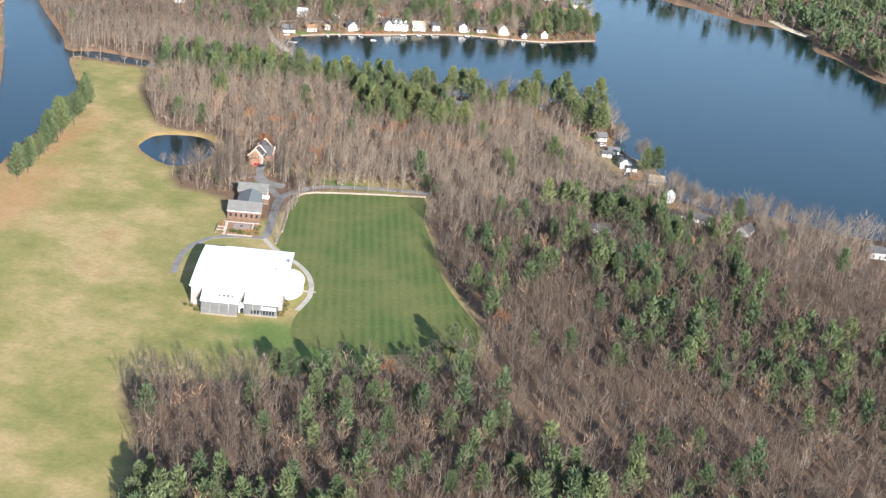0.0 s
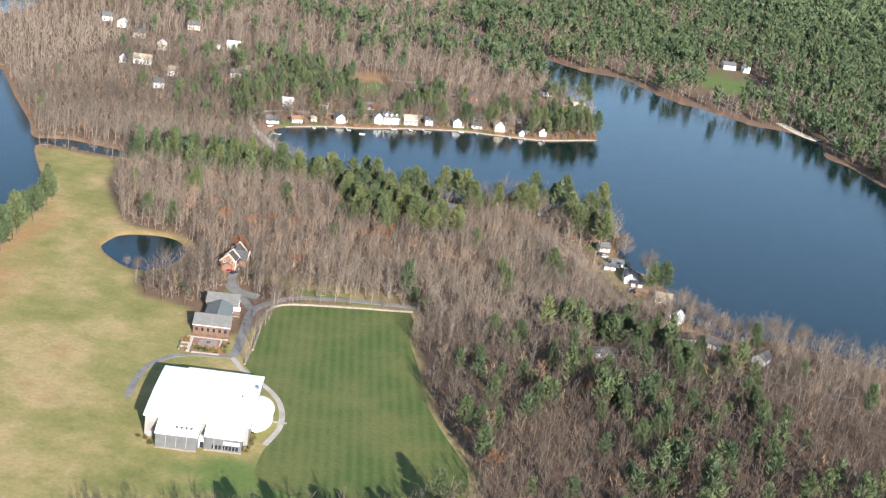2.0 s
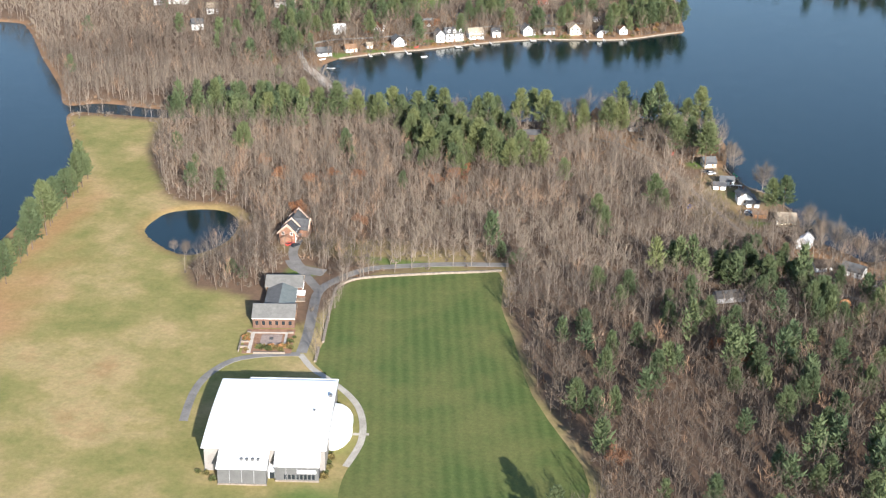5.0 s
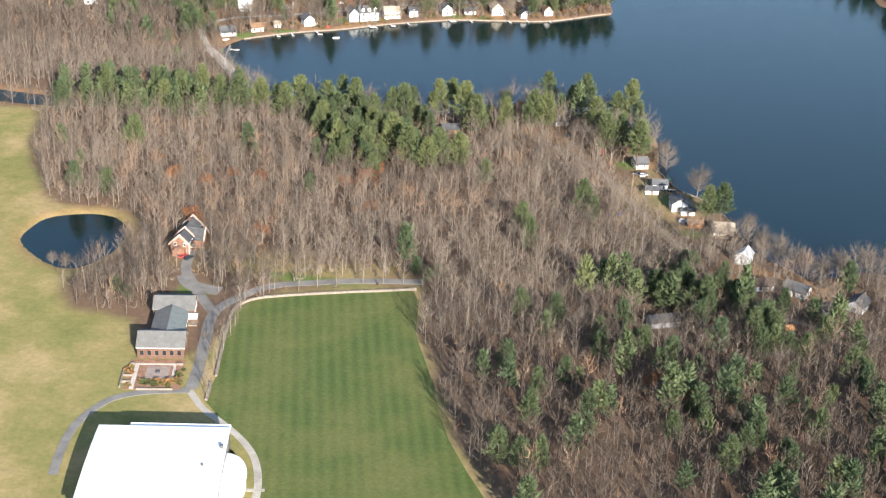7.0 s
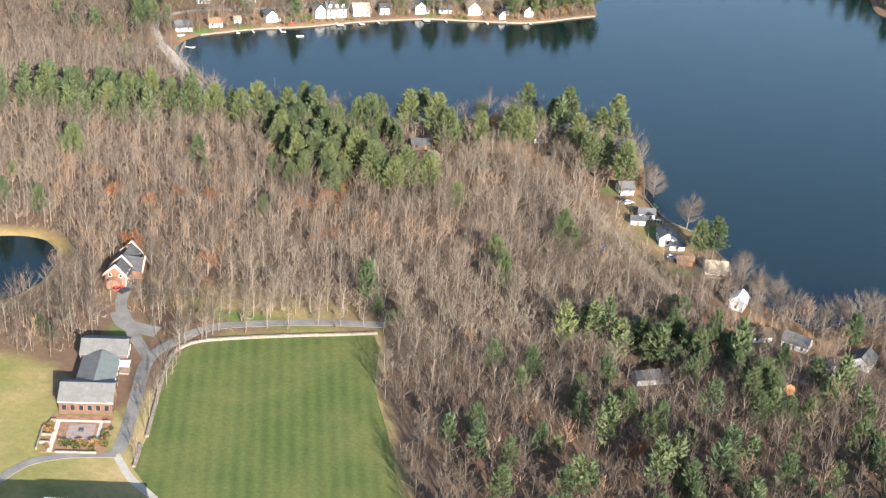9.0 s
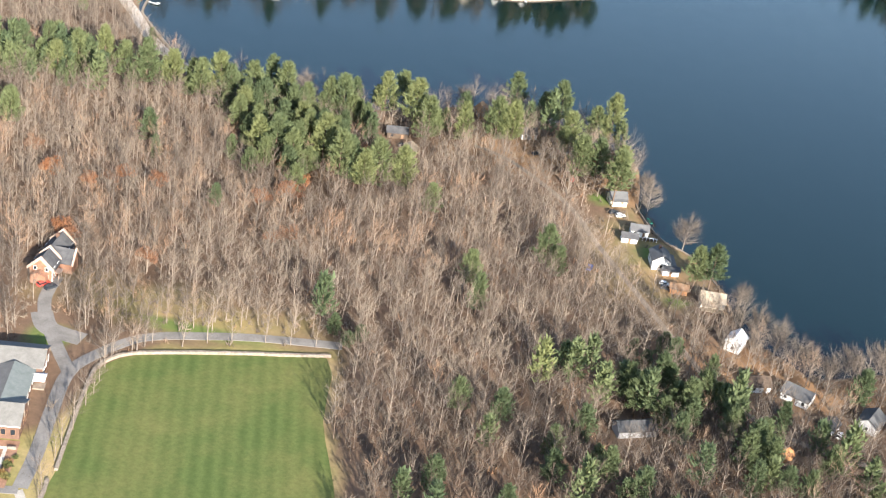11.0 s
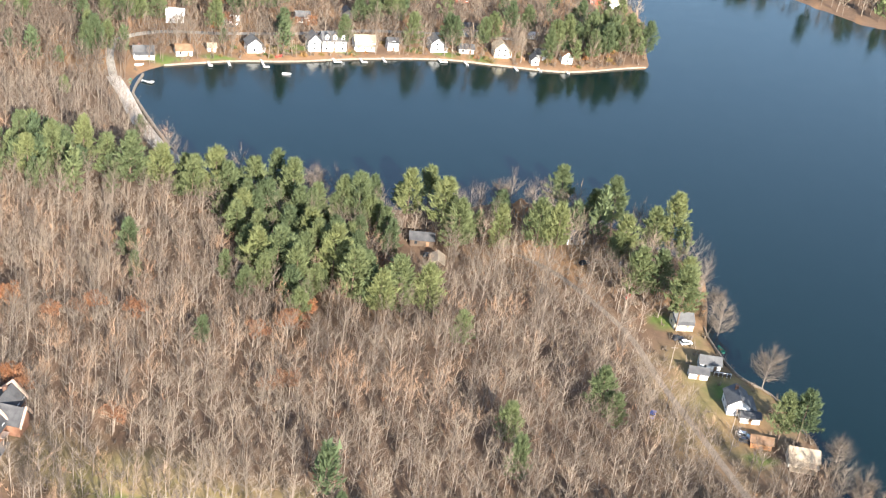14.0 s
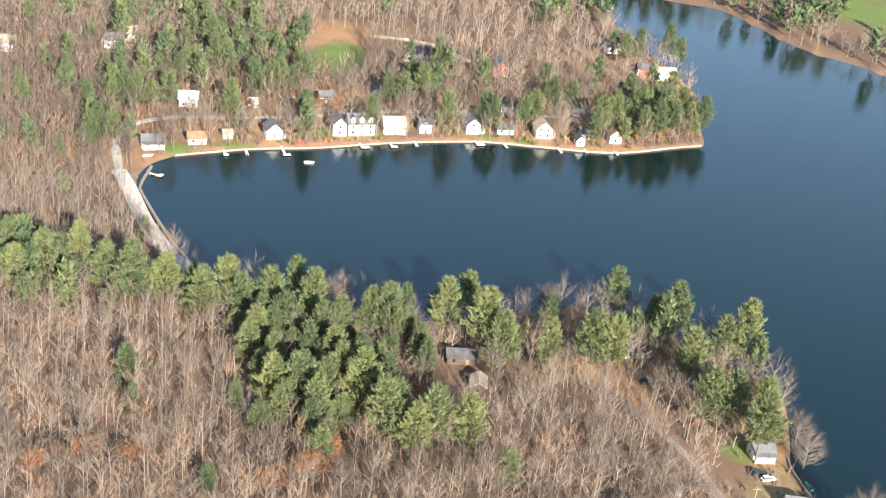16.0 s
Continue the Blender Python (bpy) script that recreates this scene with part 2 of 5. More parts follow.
def smooth_line(points, steps, close=False):
    """A Catmull-Rom line through the points."""
    p = np.array(points, float)
    n = len(p)
    out = []
    for i in range(n if close else n - 1):
        if close:
            a, b, c, d = p[i - 1], p[i], p[(i + 1) % n], p[(i + 2) % n]
        else:
            a, b, c, d = p[max(i - 1, 0)], p[i], p[i + 1], p[min(i + 2, n - 1)]
        for t in np.arange(steps) / steps:
            out.append(0.5 * (2 * b + (c - a) * t + (2 * a - 5 * b + 4 * c - d) * t * t + (3 * b - a - 3 * c + d) * t**3))
    if not close:
        out.append(p[-1])
    return np.array(out)


def inside(poly, x, y):
    hit = np.zeros(x.shape, bool)
    for (ax, ay), (bx, by) in zip(poly, np.roll(poly, -1, 0)):
        if ay != by:
            hit ^= ((ay > y) != (by > y)) & (x < (bx - ax) * (y - ay) / (by - ay) + ax)
    return hit


def gap_to(line, x, y, close=True):
    """The distance to a line."""
    far = np.full(x.shape, 1e9)
    ends = np.roll(line, -1, 0) if close else line[1:]
    for (ax, ay), (bx, by) in zip(line, ends):
        dx, dy = bx - ax, by - ay
        t = np.clip(((x - ax) * dx + (y - ay) * dy) / (dx * dx + dy * dy + 1e-9), 0, 1)
        far = np.minimum(far, (x - ax - t * dx) ** 2 + (y - ay - t * dy) ** 2)
    return np.sqrt(far)


def within_of(poly, x, y):
    """Signed distance: positive inside."""
    return np.where(inside(poly, x, y), 1, -1) * gap_to(poly, x, y)


# ---- plan of the land, in metres ----
LAKE = smooth_line([
    (-116, 203), (-132, 220), (-157, 253), (-163, 264), (-166, 283), (-155, 304), (-133, 320), (-109, 334), (-79, 356), (-44, 376), (-16, 383), (17, 393),
    (45, 415), (57, 423), (54, 450), (45, 513), (4, 590), (-43, 701), (-105, 742), (-160, 770), (-126, 790), (-92, 775), (1, 691), (58, 677), (104, 622),
    (141, 602), (182, 576), (209, 575), (238, 556), (240, 507), (259, 486), (294, 427), (360, 400)], 4)
LAKE = np.concatenate([LAKE, smooth_line([
    (360, 400), (460, 380), (560, 300), (600, 190), (520, 90), (380, 62), (290, 60), (240, 57), (205, 63), (188, 66), (173, 58), (161, 53), (153, 60), (138, 73), (132, 87),
    (130, 102), (118, 125), (104, 134), (95, 153), (94, 177), (92, 198), (85, 209), (74, 214), (60, 223), (41, 230), (24, 234), (5, 224), (-9, 211), (-29, 202),
    (-39, 191), (-52, 193), (-67, 193), (-96, 192), (-114, 202)], 4)])
RIVER = smooth_line([
    (-222, -120), (-226, -60), (-232, -18), (-236, 43), (-250, 93), (-281, 150), (-261, 157), (-228, 158), (-205, 164), (-207, 172), (-238, 173), (-271, 174),
    (-290, 166), (-308, 196), (-346, 249), (-392, 315), (-414, 322), (-520, 310), (-560, 250), (-470, 275), (-418, 280), (-392, 273), (-373, 235), (-326, 144),
    (-290, 68), (-273, 26), (-268, -40), (-275, -120), (-300, -250), (-230, -250)], 4, True)
POND = smooth_line([(-171, 4), (-172, 20), (-167, 31), (-147, 38), (-133, 27), (-130, 4), (-139, -14), (-153, -12)], 4, True)
FAR_WATER = smooth_line([(-518, 457), (-483, 478), (-480, 557), (-560, 600), (-700, 560), (-640, 450)], 4, True)
WATERS = (LAKE, RIVER, POND, FAR_WATER)
MEADOW = smooth_line([
    (-232, 150), (-225, 155), (-211, 104), (-188, 63), (-173, 42), (-147, 42), (-131, 33), (-127, 6), (-136, -20), (-138, -34), (-125, -48), (-104, -50), (-97, -60), (-94, -70),
    (-70, -70), (-60, -30), (-50, -14), (0, 3), (7, -34), (17, -62), (33, -108), (59, -151), (60, -184), (27, -205), (-2, -222), (-31, -240), (-67, -252),
    (-66, -270), (-51, -294), (-39, -334), (-30, -420), (-260, -420), (-222, -120), (-226, -60), (-232, -18), (-236, 43), (-250, 93), (-279, 146)], 2, True)
FIELD = smooth_line([(-58, -83), (-65, -42), (-65, -32), (-60, -24), (-50, -18.5), (-30, -11), (-1, -1), (6, -34), (16, -62), (30, -104), (54, -147)], 3)
FIELD = np.concatenate([FIELD, smooth_line([(54, -147), (58, -170), (34, -188), (4, -200), (-18, -196), (-24, -175), (-23, -155), (-26, -137), (-37, -118.5), (-47, -110), (-57, -99)], 3)])
WATER_LEVEL = -0.8
LAWNS = [(-135, 452, 17, 34), (160, 735, 36, 60), (-162, 305, 10, 6), (-118, 345, 9, 5), (-112, 352, 7, 5), (-44, 382, 7, 4), (112, 85, 6, 4), (101, 119, 7, 6), (-60, 379, 5, 4), (-86, -22, 9, 8), (-15, -200, 42, 24),
         (-45, -1, 26, 4), (78, 158, 7, 6), (-160, 301, 12, 5), (-140, 318, 10, 4), (-90, 358, 9, 4), (-25, 386, 9, 3.5)]
SLOPES = [(-150, 350, 60, 34), (-60, 405, 90, 28), (20, 490, 60, 60), (-150, 490, 60, 30), (88, 172, 12, 22), (108, 100, 9, 9), (145, 45, 40, 18), (40, 190, 40, 24), (-195, 290, 30, 26), (-198, -100, 20, 60), (-212, -5, 8, 50)]


def wave(x, y, size):
    return np.sin(x / size + 1.3 * np.sin(y / size * 0.7)) * np.cos(y / size * 1.1 + 0.8 * np.sin(x / size * 1.3))


def spaced(lo, a, b, hi, step, grow=1.12):
    core = list(np.arange(a, b + step, step))
    s, x = step, core[-1]
    while x < hi:
        s = min(s * grow, 120)
        x += s
        core.append(x)
    s, x = step, core[0]
    while x > lo:
        s = min(s * grow, 120)
        x -= s
        core.insert(0, x)
    return np.array(core)


def land(x, y):
    """Height of the ground."""
    deep = np.full(x.shape, -1e9)
    for w in WATERS:
        deep = np.maximum(deep, within_of(w, x, y))
    h = np.where(deep > 0, -0.7 - np.minimum(deep * 0.5, 2.5), np.minimum(0.0, -0.7 - deep * 0.35))
    return h, deep


gx, gy = spaced(-4200, -350, 270, 4200, 3.4), spaced(-900, -350, 470, 4600, 3.4)
X, Y = np.meshgrid(gx, gy)
Z, DEEP = land(X, Y)
wood = -within_of(MEADOW, X, Y)
grass = np.clip(0.5 - wood / 5 + 0.25 * wave(X, Y, 4), 0, 1)
bank = np.where(gap_to(LAKE, X, Y) < 12, 1.9, 6.5)
grass = np.maximum(grass, 0.55 * np.clip(1.4 - np.hypot((X - 99) / 20, (Y - 118) / 42) + 0.3 * wave(X, Y, 4), 0, 1) * (DEEP < -1.5))
grass = np.maximum(grass, 0.8 * np.clip(1.4 - np.hypot((X + 52) / 42, (Y - 8) / 14) + 0.3 * wave(X, Y, 6), 0, 1))
sedge = np.clip(1 - np.abs(-DEEP - 1.2) / (bank * (1 + 0.35 * wave(X, Y, 9))), 0, 1) * np.where(bank < 3, 0.5, 0.5)
river_bank = np.clip(1 - gap_to(RIVER, X, Y) / (24 + 12 * wave(X, Y, 21)), 0, 1) * (DEEP < 0) * (X > -262) * np.clip((90 - Y) / 60, 0, 1)
sedge = np.maximum(sedge, river_bank * 0.9)
leafy = np.zeros_like(X)  # dry orange leaves on open slopes
for cx, cy, rx, ry in SLOPES:
    leafy = np.maximum(leafy, np.clip(1.3 - np.hypot((X - cx) / rx, (Y - cy) / ry) + 0.25 * wave(X, Y, 6), 0, 1))
sedge = np.maximum(sedge, 0.75 * leafy * (DEEP < -1))
lawn = np.zeros_like(X)
for cx, cy, rx, ry in LAWNS:
    lawn = np.maximum(lawn, np.clip(2.5 * (1.0 - np.hypot((X - cx) / rx, (Y - cy) / ry) + 0.15 * wave(X, Y, 5)), 0, 1))
sedge = sedge * (1 - lawn)
cover = np.stack([grass, sedge, lawn * (DEEP < -0.5), np.ones_like(X)], -1)
ny, nx = X.shape
idx = np.arange(ny * nx).reshape(ny, nx)
quads = np.stack([idx[:-1, :-1], idx[:-1, 1:], idx[1:, 1:], idx[1:, :-1]], -1).reshape(-1, 4)
ground = new("ground", raw("ground", np.stack([X, Y, Z], -1).reshape(-1, 3), quads, [GROUND], cover=cover.reshape(-1, 4)))
tagged(ground, "rolling ground of dry meadow grass and brown leaf litter", "ground", kind="structure")


def flat(name, outline, z, mat, label, category):
    bm = bmesh.new()
    bm.faces.new([bm.verts.new((x, y, z)) for x, y in outline])
    bmesh.ops.triangulate(bm, faces=bm.faces)
    bmesh.ops.recalc_face_normals(bm, faces=bm.faces)
    if sum(f.normal.z for f in bm.faces) < 0:
        bmesh.ops.reverse_faces(bm, faces=bm.faces)
    me = bpy.data.meshes.new(name)
    bm.to_mesh(me)
    bm.free()
    me.materials.append(mat)
    return tagged(new(name, me), label, category, kind="structure")


def grown(outline, by):
    """An outline pushed outwards a little, so that the bank cuts the water's edge."""
    d = np.roll(outline, -1, 0) - np.roll(outline, 1, 0)
    d /= np.linalg.norm(d, axis=1)[:, None] + 1e-9
    area = 0.5 * np.sum(outline[:, 0] * np.roll(outline[:, 1], -1) - np.roll(outline[:, 0], -1) * outline[:, 1])
    return outline + np.stack([d[:, 1], -d[:, 0]], 1) * by * np.sign(area)


flat("lake_water", grown(LAKE, 0.6), WATER_LEVEL, WATER, "dark blue lake with faint ripples reflecting the trees", "lake")
flat("river_water", grown(RIVER, 0.6), WATER_LEVEL, WATER, "calm blue river beside the meadow", "river")
flat("pond_water", grown(POND, 0.6), WATER_LEVEL, WATER, "small dark round pond at the wood's edge", "pond")
flat("marsh_water", grown(FAR_WATER, 0.6), WATER_LEVEL, WATER, "pale blue open water in the far marsh", "water")
flat("playing_field", FIELD, 0.06, TURF, "mown green playing field with mower stripes", "lawn")


# ---- trees ----
def unit(v):
    return v / (np.linalg.norm(v, axis=-1, keepdims=True) + 1e-9)


def cone(a, b, r0, r1, sides):
    """An open tapered tube from a to b."""
    d = unit(b - a)
    s = unit(np.cross(d, (0.3, 0.9, 0.1)))
    u = np.cross(d, s)
    ang = np.arange(sides) * 2 * math.pi / sides
    ring = np.cos(ang)[:, None] * s + np.sin(ang)[:, None] * u
    v = np.concatenate([a + ring * r0, b + ring * r1])
    i = np.arange(sides)
    j = (i + 1) % sides
    return v, np.concatenate([np.stack([i, j, j + sides], 1), np.stack([i, j + sides, i + sides], 1)])


def spike(a, b, r):
    """A thin three-sided limb ending in a point."""
    d = unit(b - a)
    s = unit(np.cross(d, (0.3, 0.9, 0.1)))
    u = np.cross(d, s)
    ring = [a + (math.cos(t) * s + math.sin(t) * u) * r for t in (0, 2.094, 4.189)]
    return np.array([*ring, b]), np.array([(0, 1, 3), (1, 2, 3), (2, 0, 3)])


def merged(pieces):
    v, f, at = [], [], 0
    for a, b in pieces:
        v.append(a)
        f.append(b + at)
        at += len(a)
    return np.concatenate(v), np.concatenate(f)


def blades(base, way, length, width, rng):
    """Thin tapering triangles, one for each base."""
    n = len(base)
    side = unit(np.cross(way, rng.normal(size=(n, 3)))) * width[:, None] / 2
    v = np.stack([base - side, base + side, base + way * length[:, None]], 1).reshape(-1, 3)
    return v, np.arange(3 * n).reshape(-1, 3)


def bare_tree(seed, limbs, twigs, width, spread=1.0):
    """A leafless broadleaf tree about 15 m high: (trunk and limbs), (twigs)."""
    rng = np.random.default_rng(seed)
    high = rng.uniform(13.5, 16.5)
    lean = rng.normal(0, 0.5, 2)
    forks = [np.array([0, 0, -0.3]), np.array([lean[0] * 0.4, lean[1] * 0.4, high * 0.38]), np.array([*lean, high * 0.72])]
    wood = [cone(forks[0], forks[1], 0.17, 0.13, 4), cone(forks[1], forks[2], 0.13, 0.05, 3)]
    ends, starts = [], []
    turn = rng.uniform(0, 6.3)
    for k in range(limbs):
        t = 0.24 + 0.72 * (k + rng.uniform(0, 0.6)) / limbs
        root = forks[0] + (forks[1] - forks[0]) * t * 2 if t < 0.5 else forks[1] + (forks[2] - forks[1]) * (t - 0.5) * 2
        turn += 2.4 + rng.uniform(-0.5, 0.5)
        out = rng.uniform(0.55, 1.25) * (1.25 - 0.5 * t) * spread
        way = unit(np.array([math.cos(turn) * out, math.sin(turn) * out, 1.0]))
        end = root + way * rng.uniform(0.30, 0.46) * high * (1.15 - 0.45 * t)
        wood.append(spike(root, end, 0.085))
        starts.append(root)
        ends.append(end)
    starts.append(forks[2])
    ends.append(np.array([lean[0] * 1.3, lean[1] * 1.3, high]))
    starts, ends = np.array(starts), np.array(ends)
    pick = rng.integers(0, len(ends), twigs)
    along = rng.uniform(0.2, 1.0, twigs)[:, None]
    base = starts[pick] + (ends[pick] - starts[pick]) * along + rng.normal(0, 0.3, (twigs, 3))
    way = unit(unit(ends[pick] - starts[pick]) * 0.9 + rng.normal(0, 0.42, (twigs, 3)) + (0, 0, 0.45))
    crown = blades(base, way, rng.uniform(1.7, 3.9, twigs), width * rng.uniform(0.6, 1.4, twigs), rng)
    return merged(wood), crown


def facing_blades(base, way, normal, length, width, rng):
    """Thin tapering triangles, each lying across its own normal."""
    n = len(base)
    side = unit(np.cross(way, normal + rng.normal(0, 0.35, (n, 3)))) * width[:, None] / 2
    v = np.stack([base - side, base + side, base + way * length[:, None]], 1).reshape(-1, 3)
    return v, np.arange(3 * n).reshape(-1, 3)


def pine_tree(seed, boughs, sprays, tufts, size, limbs=True, wide=0.27):
    """A white pine about 19 m high: (trunk), (plumes of upswept needle tufts on level boughs)."""
    rng = np.random.default_rng(seed)
    high = rng.uniform(17, 21)
    bend = rng.normal(0, 0.4, 2)
    tip = np.array([*bend, high])
    if limbs:
        trunk = [cone(np.array([0, 0, -0.3]), tip * (0.5, 0.5, 0.55), 0.28, 0.18, 5), cone(tip * (0.5, 0.5, 0.55), tip, 0.18, 0.03, 4)]
    else:
        trunk = [spike(np.array([0, 0, -0.3]), tip, 0.3)]
    reach = rng.uniform(4.2, 5.4)
    lobe, lobe_at = rng.uniform(0.12, 0.3), rng.uniform(0, 6.3)
    base, way, face = [], [], []
    turn = rng.uniform(0, 6.3)
    low = rng.uniform(0.2, 0.34)
    for k in range(boughs):
        u = ((k + rng.uniform(0, 0.9)) / boughs) ** 0.9
        t = low + (1 - low) * u
        turn += 2.4 + rng.uniform(-0.5, 0.5)
        span = reach * min(1.0, 0.66 + 1.5 * u) * (1 - u**1.5) ** 0.8 * rng.uniform(0.72, 1.12) * (1 + lobe * math.cos(turn - lobe_at)) + 0.6
        root = np.array([bend[0] * t, bend[1] * t, high * t])
        out = np.array([math.cos(turn), math.sin(turn), 0.0])
        across = np.array([-out[1], out[0], 0.0])
        rise = rng.uniform(0.0, 0.22) + 0.75 * u * u
        if limbs and k % 4 == 0:
            trunk.append(cone(root, root + (out + (0, 0, rise)) * span * 0.75, 0.06, 0.02, 3))
        f = 0.3 + 0.7 * (np.arange(sprays) + rng.uniform(0.1, 0.9, sprays)) / sprays
        fan = rng.uniform(-1, 1, sprays) * 0.42 * (1.25 - f) * span
        spot = root + out * (span * f)[:, None] + across * fan[:, None] + np.array([0, 0, 1.0]) * (span * (rise * f + 0.10 * f**3))[:, None]
        for p, g in zip(spot, fan):
            lead = unit(out * 0.75 + across * 0.5 * g / (0.3 * span) + (0, 0, 0.55 + 0.5 * u))
            base.append(p + rng.normal(0, 0.28, (tufts, 3)) * size)
            way.append(unit(lead + rng.normal(0, 0.36, (tufts, 3))))
            face.append(np.tile(out * 0.55 + (0, 0, 0.9), (tufts, 1)))
    base, way, face = np.concatenate(base), np.concatenate(way), np.concatenate(face)
    length = rng.uniform(0.9, 1.65, len(base)) * size
    return merged(trunk), facing_blades(base - way * length[:, None] * 0.4, way, face, length, length * wide * rng.uniform(0.75, 1.3, len(length)), rng)


def leafy_oak(seed):
    """An oak about 12 m high that keeps its dead leaves in rounded clumps: (trunk and limbs), (leaves)."""
    rng = np.random.default_rng(seed)
    wood = [cone(np.array([0, 0, -0.3]), np.array([0.2, 0.1, 5.0]), 0.2, 0.14, 5)]
    leaves = []
    for k in range(9):
        a = 2.4 * k + rng.uniform(-0.4, 0.4)
        r = rng.uniform(0.8, 3.1)
        end = np.array([math.cos(a) * r, math.sin(a) * r, rng.uniform(7.0, 11.0) - 0.5 * r])
        wood.append(spike(np.array([0.1, 0.05, rng.uniform(3, 5)]), end, 0.09))
        n = 120
        out = unit(rng.normal(size=(n, 3)))
        at = end + out * rng.uniform(0.5, 1.0, (n, 1)) * (1.5, 1.5, 1.1)
        leaves.append(facing_blades(at, unit(out + rng.normal(0, 0.6, (n, 3))), out + (0, 0, 0.6), rng.uniform(0.5, 0.95, n), rng.uniform(0.22, 0.42, n), rng))
    return merged(wood), merged(leaves)


def shrub(seed, twigs):
    """A low leafless bush."""
    rng = np.random.default_rng(seed)
    base = rng.normal(0, 0.5, (twigs, 3)) * (1, 1, 0)
    way = unit(rng.normal(0, 0.5, (twigs, 3)) + (0, 0, 1.0))
    v, f = blades(base, way, rng.uniform(1.2, 3.0, twigs), rng.uniform(0.12, 0.3, twigs), rng)
    return (np.zeros((0, 3)), np.zeros((0, 3), int)), (v, f)


def joined_wood(name, kinds, x, y, z, size, tint, mats, label, category, seed):
    """Many trees in one mesh: each is one of the kinds, turned and scaled."""
    rng = np.random.default_rng(seed)
    kind = rng.integers(0, len(kinds), len(x))
    turn = rng.uniform(0, 6.283, len(x))
    stretch = rng.uniform(0.88, 1.14, len(x))
    V, F, T, M, at = [], [], [], [], 0
    for k, ((wv, wf), (cv, cf)) in enumerate(kinds):
        me = np.nonzero(kind == k)[0]
        if not len(me):
            continue
        v = np.concatenate([wv, cv])
        f = np.concatenate([wf, cf + len(wv)])
        c, s = np.cos(turn[me])[:, None], np.sin(turn[me])[:, None]
        vx, vy = v[:, 0] * c - v[:, 1] * s, v[:, 0] * s + v[:, 1] * c
        sc = size[me][:, None]
        V.append(np.stack([vx * sc + x[me][:, None], vy * sc + y[me][:, None], v[:, 2] * sc * stretch[me][:, None] + z[me][:, None]], -1).reshape(-1, 3))
        F.append((f[None] + (np.arange(len(me)) * len(v))[:, None, None]).reshape(-1, 3) + at)
        T.append(np.repeat(tint[me], len(v)))
        M.append(np.tile(np.r_[np.zeros(len(wf), int), np.ones(len(cf), int)], len(me)))
        at += len(me) * len(v)
    ob = new(name, raw(name, np.concatenate(V), np.concatenate(F), mats, np.concatenate(T), np.concatenate(M)))
    return tagged(ob, label, category, kind="stuff")


ROADS = {
    "drive": [(-64, -93), (-66, -78), (-70, -58), (-73, -40), (-70, -28), (-59, -12), (-41, -3.5), (-23, 2.5), (2, 8)],
    "house_drive": [(-73, -38), (-88, -18), (-96, -3), (-98, 12)],
    "loop": [(-64, -94), (-73, -96.5), (-81, -99.8), (-88, -105), (-92, -113), (-94, -122), (-93.8, -132), (-92, -143), (-90, -152)],
    "loop_east": [(-64, -94), (-56, -104), (-47, -111), (-37.6, -119.4), (-31, -128), (-26.7, -138), (-24.5, -147), (-24, -155), (-25, -167)],
    "lane": [(20, 185), (35, 178), (50, 164), (67, 143), (80, 116), (93, 92), (101, 77), (112, 57), (128, 30), (150, 12), (190, 5), (250, 8)],
    "causeway": [(-100, 186), (-117, 202), (-128, 211), (-146, 232), (-163, 257), (-174, 272)],
    "shore_road": [(-174, 272), (-190, 310), (-178, 335), (-150, 350), (-118, 370), (-90, 392), (-55, 410), (-15, 425)],
}
LINES = {k: smooth_line(v, 4) for k, v in ROADS.items()}
CLEARINGS = [  # open ground: x, y, radius
    (-135, 462, 17), (-132, 440, 14), (-128, 424, 8), (165, 770, 34), (165, 725, 36), (158, 680, 30), (150, 650, 20), (-62, 450, 10), (86, 152, 9), (100, -10, 7), (-102, 17, 9), (-97, 2, 6),
    (-12, 172, 9), (-8, 160, 9), (-14, 145, 6), (19, 213, 6), (154, 31, 7), (139, 34, 6), (176, 23, 8), (133, 56, 7), (-85, -60, 24), (-80, -36, 16), (-90, -18, 8), (-66, 14, 6),
    (-174, 300, 9), (-159, 311, 7), (-148, 322, 5), (-132, 330, 9), (-101, 351, 13), (-83, 362, 9), (-70, 370, 5)]
CLEARINGS += [
    (-50, 381, 7), (-35, 388, 4), (-18, 391, 7), (0, 393, 6), (15, 403, 5), (31, 505, 10), (20, 512, 6), (-122, 384, 8), (-177, 347, 9), (-152, 361, 7), (-102, 404, 6), (-96, 466, 9),
    (-52, 467, 8), (70, -195, 5), (80, -208, 5), (91, -224, 6), (100, -236, 7), (112, -238, 8), (125, -230, 7), (-237, 405, 8), (251, 24, 9), (-110, 505, 9), (-140, 492, 12)]
CLEARINGS += [(-38, 417, 7), (1, 541, 8), (-6, 428, 6)]
CLEARINGS += [(hx, hy - 14, 12) for hx, hy in ((-400, 535), (-352, 494), (-313, 408), (-326, 399), (-320, 466), (-274, 344), (-328, 562), (-272, 510), (-285, 503), (160, 822), (208, 850))]
NEAR_LAWN = np.array([(72, 156), (90, 166), (99, 142), (118, 121), (129, 100), (129, 80), (112, 78), (101, 84), (88, 108), (78, 128)], float)
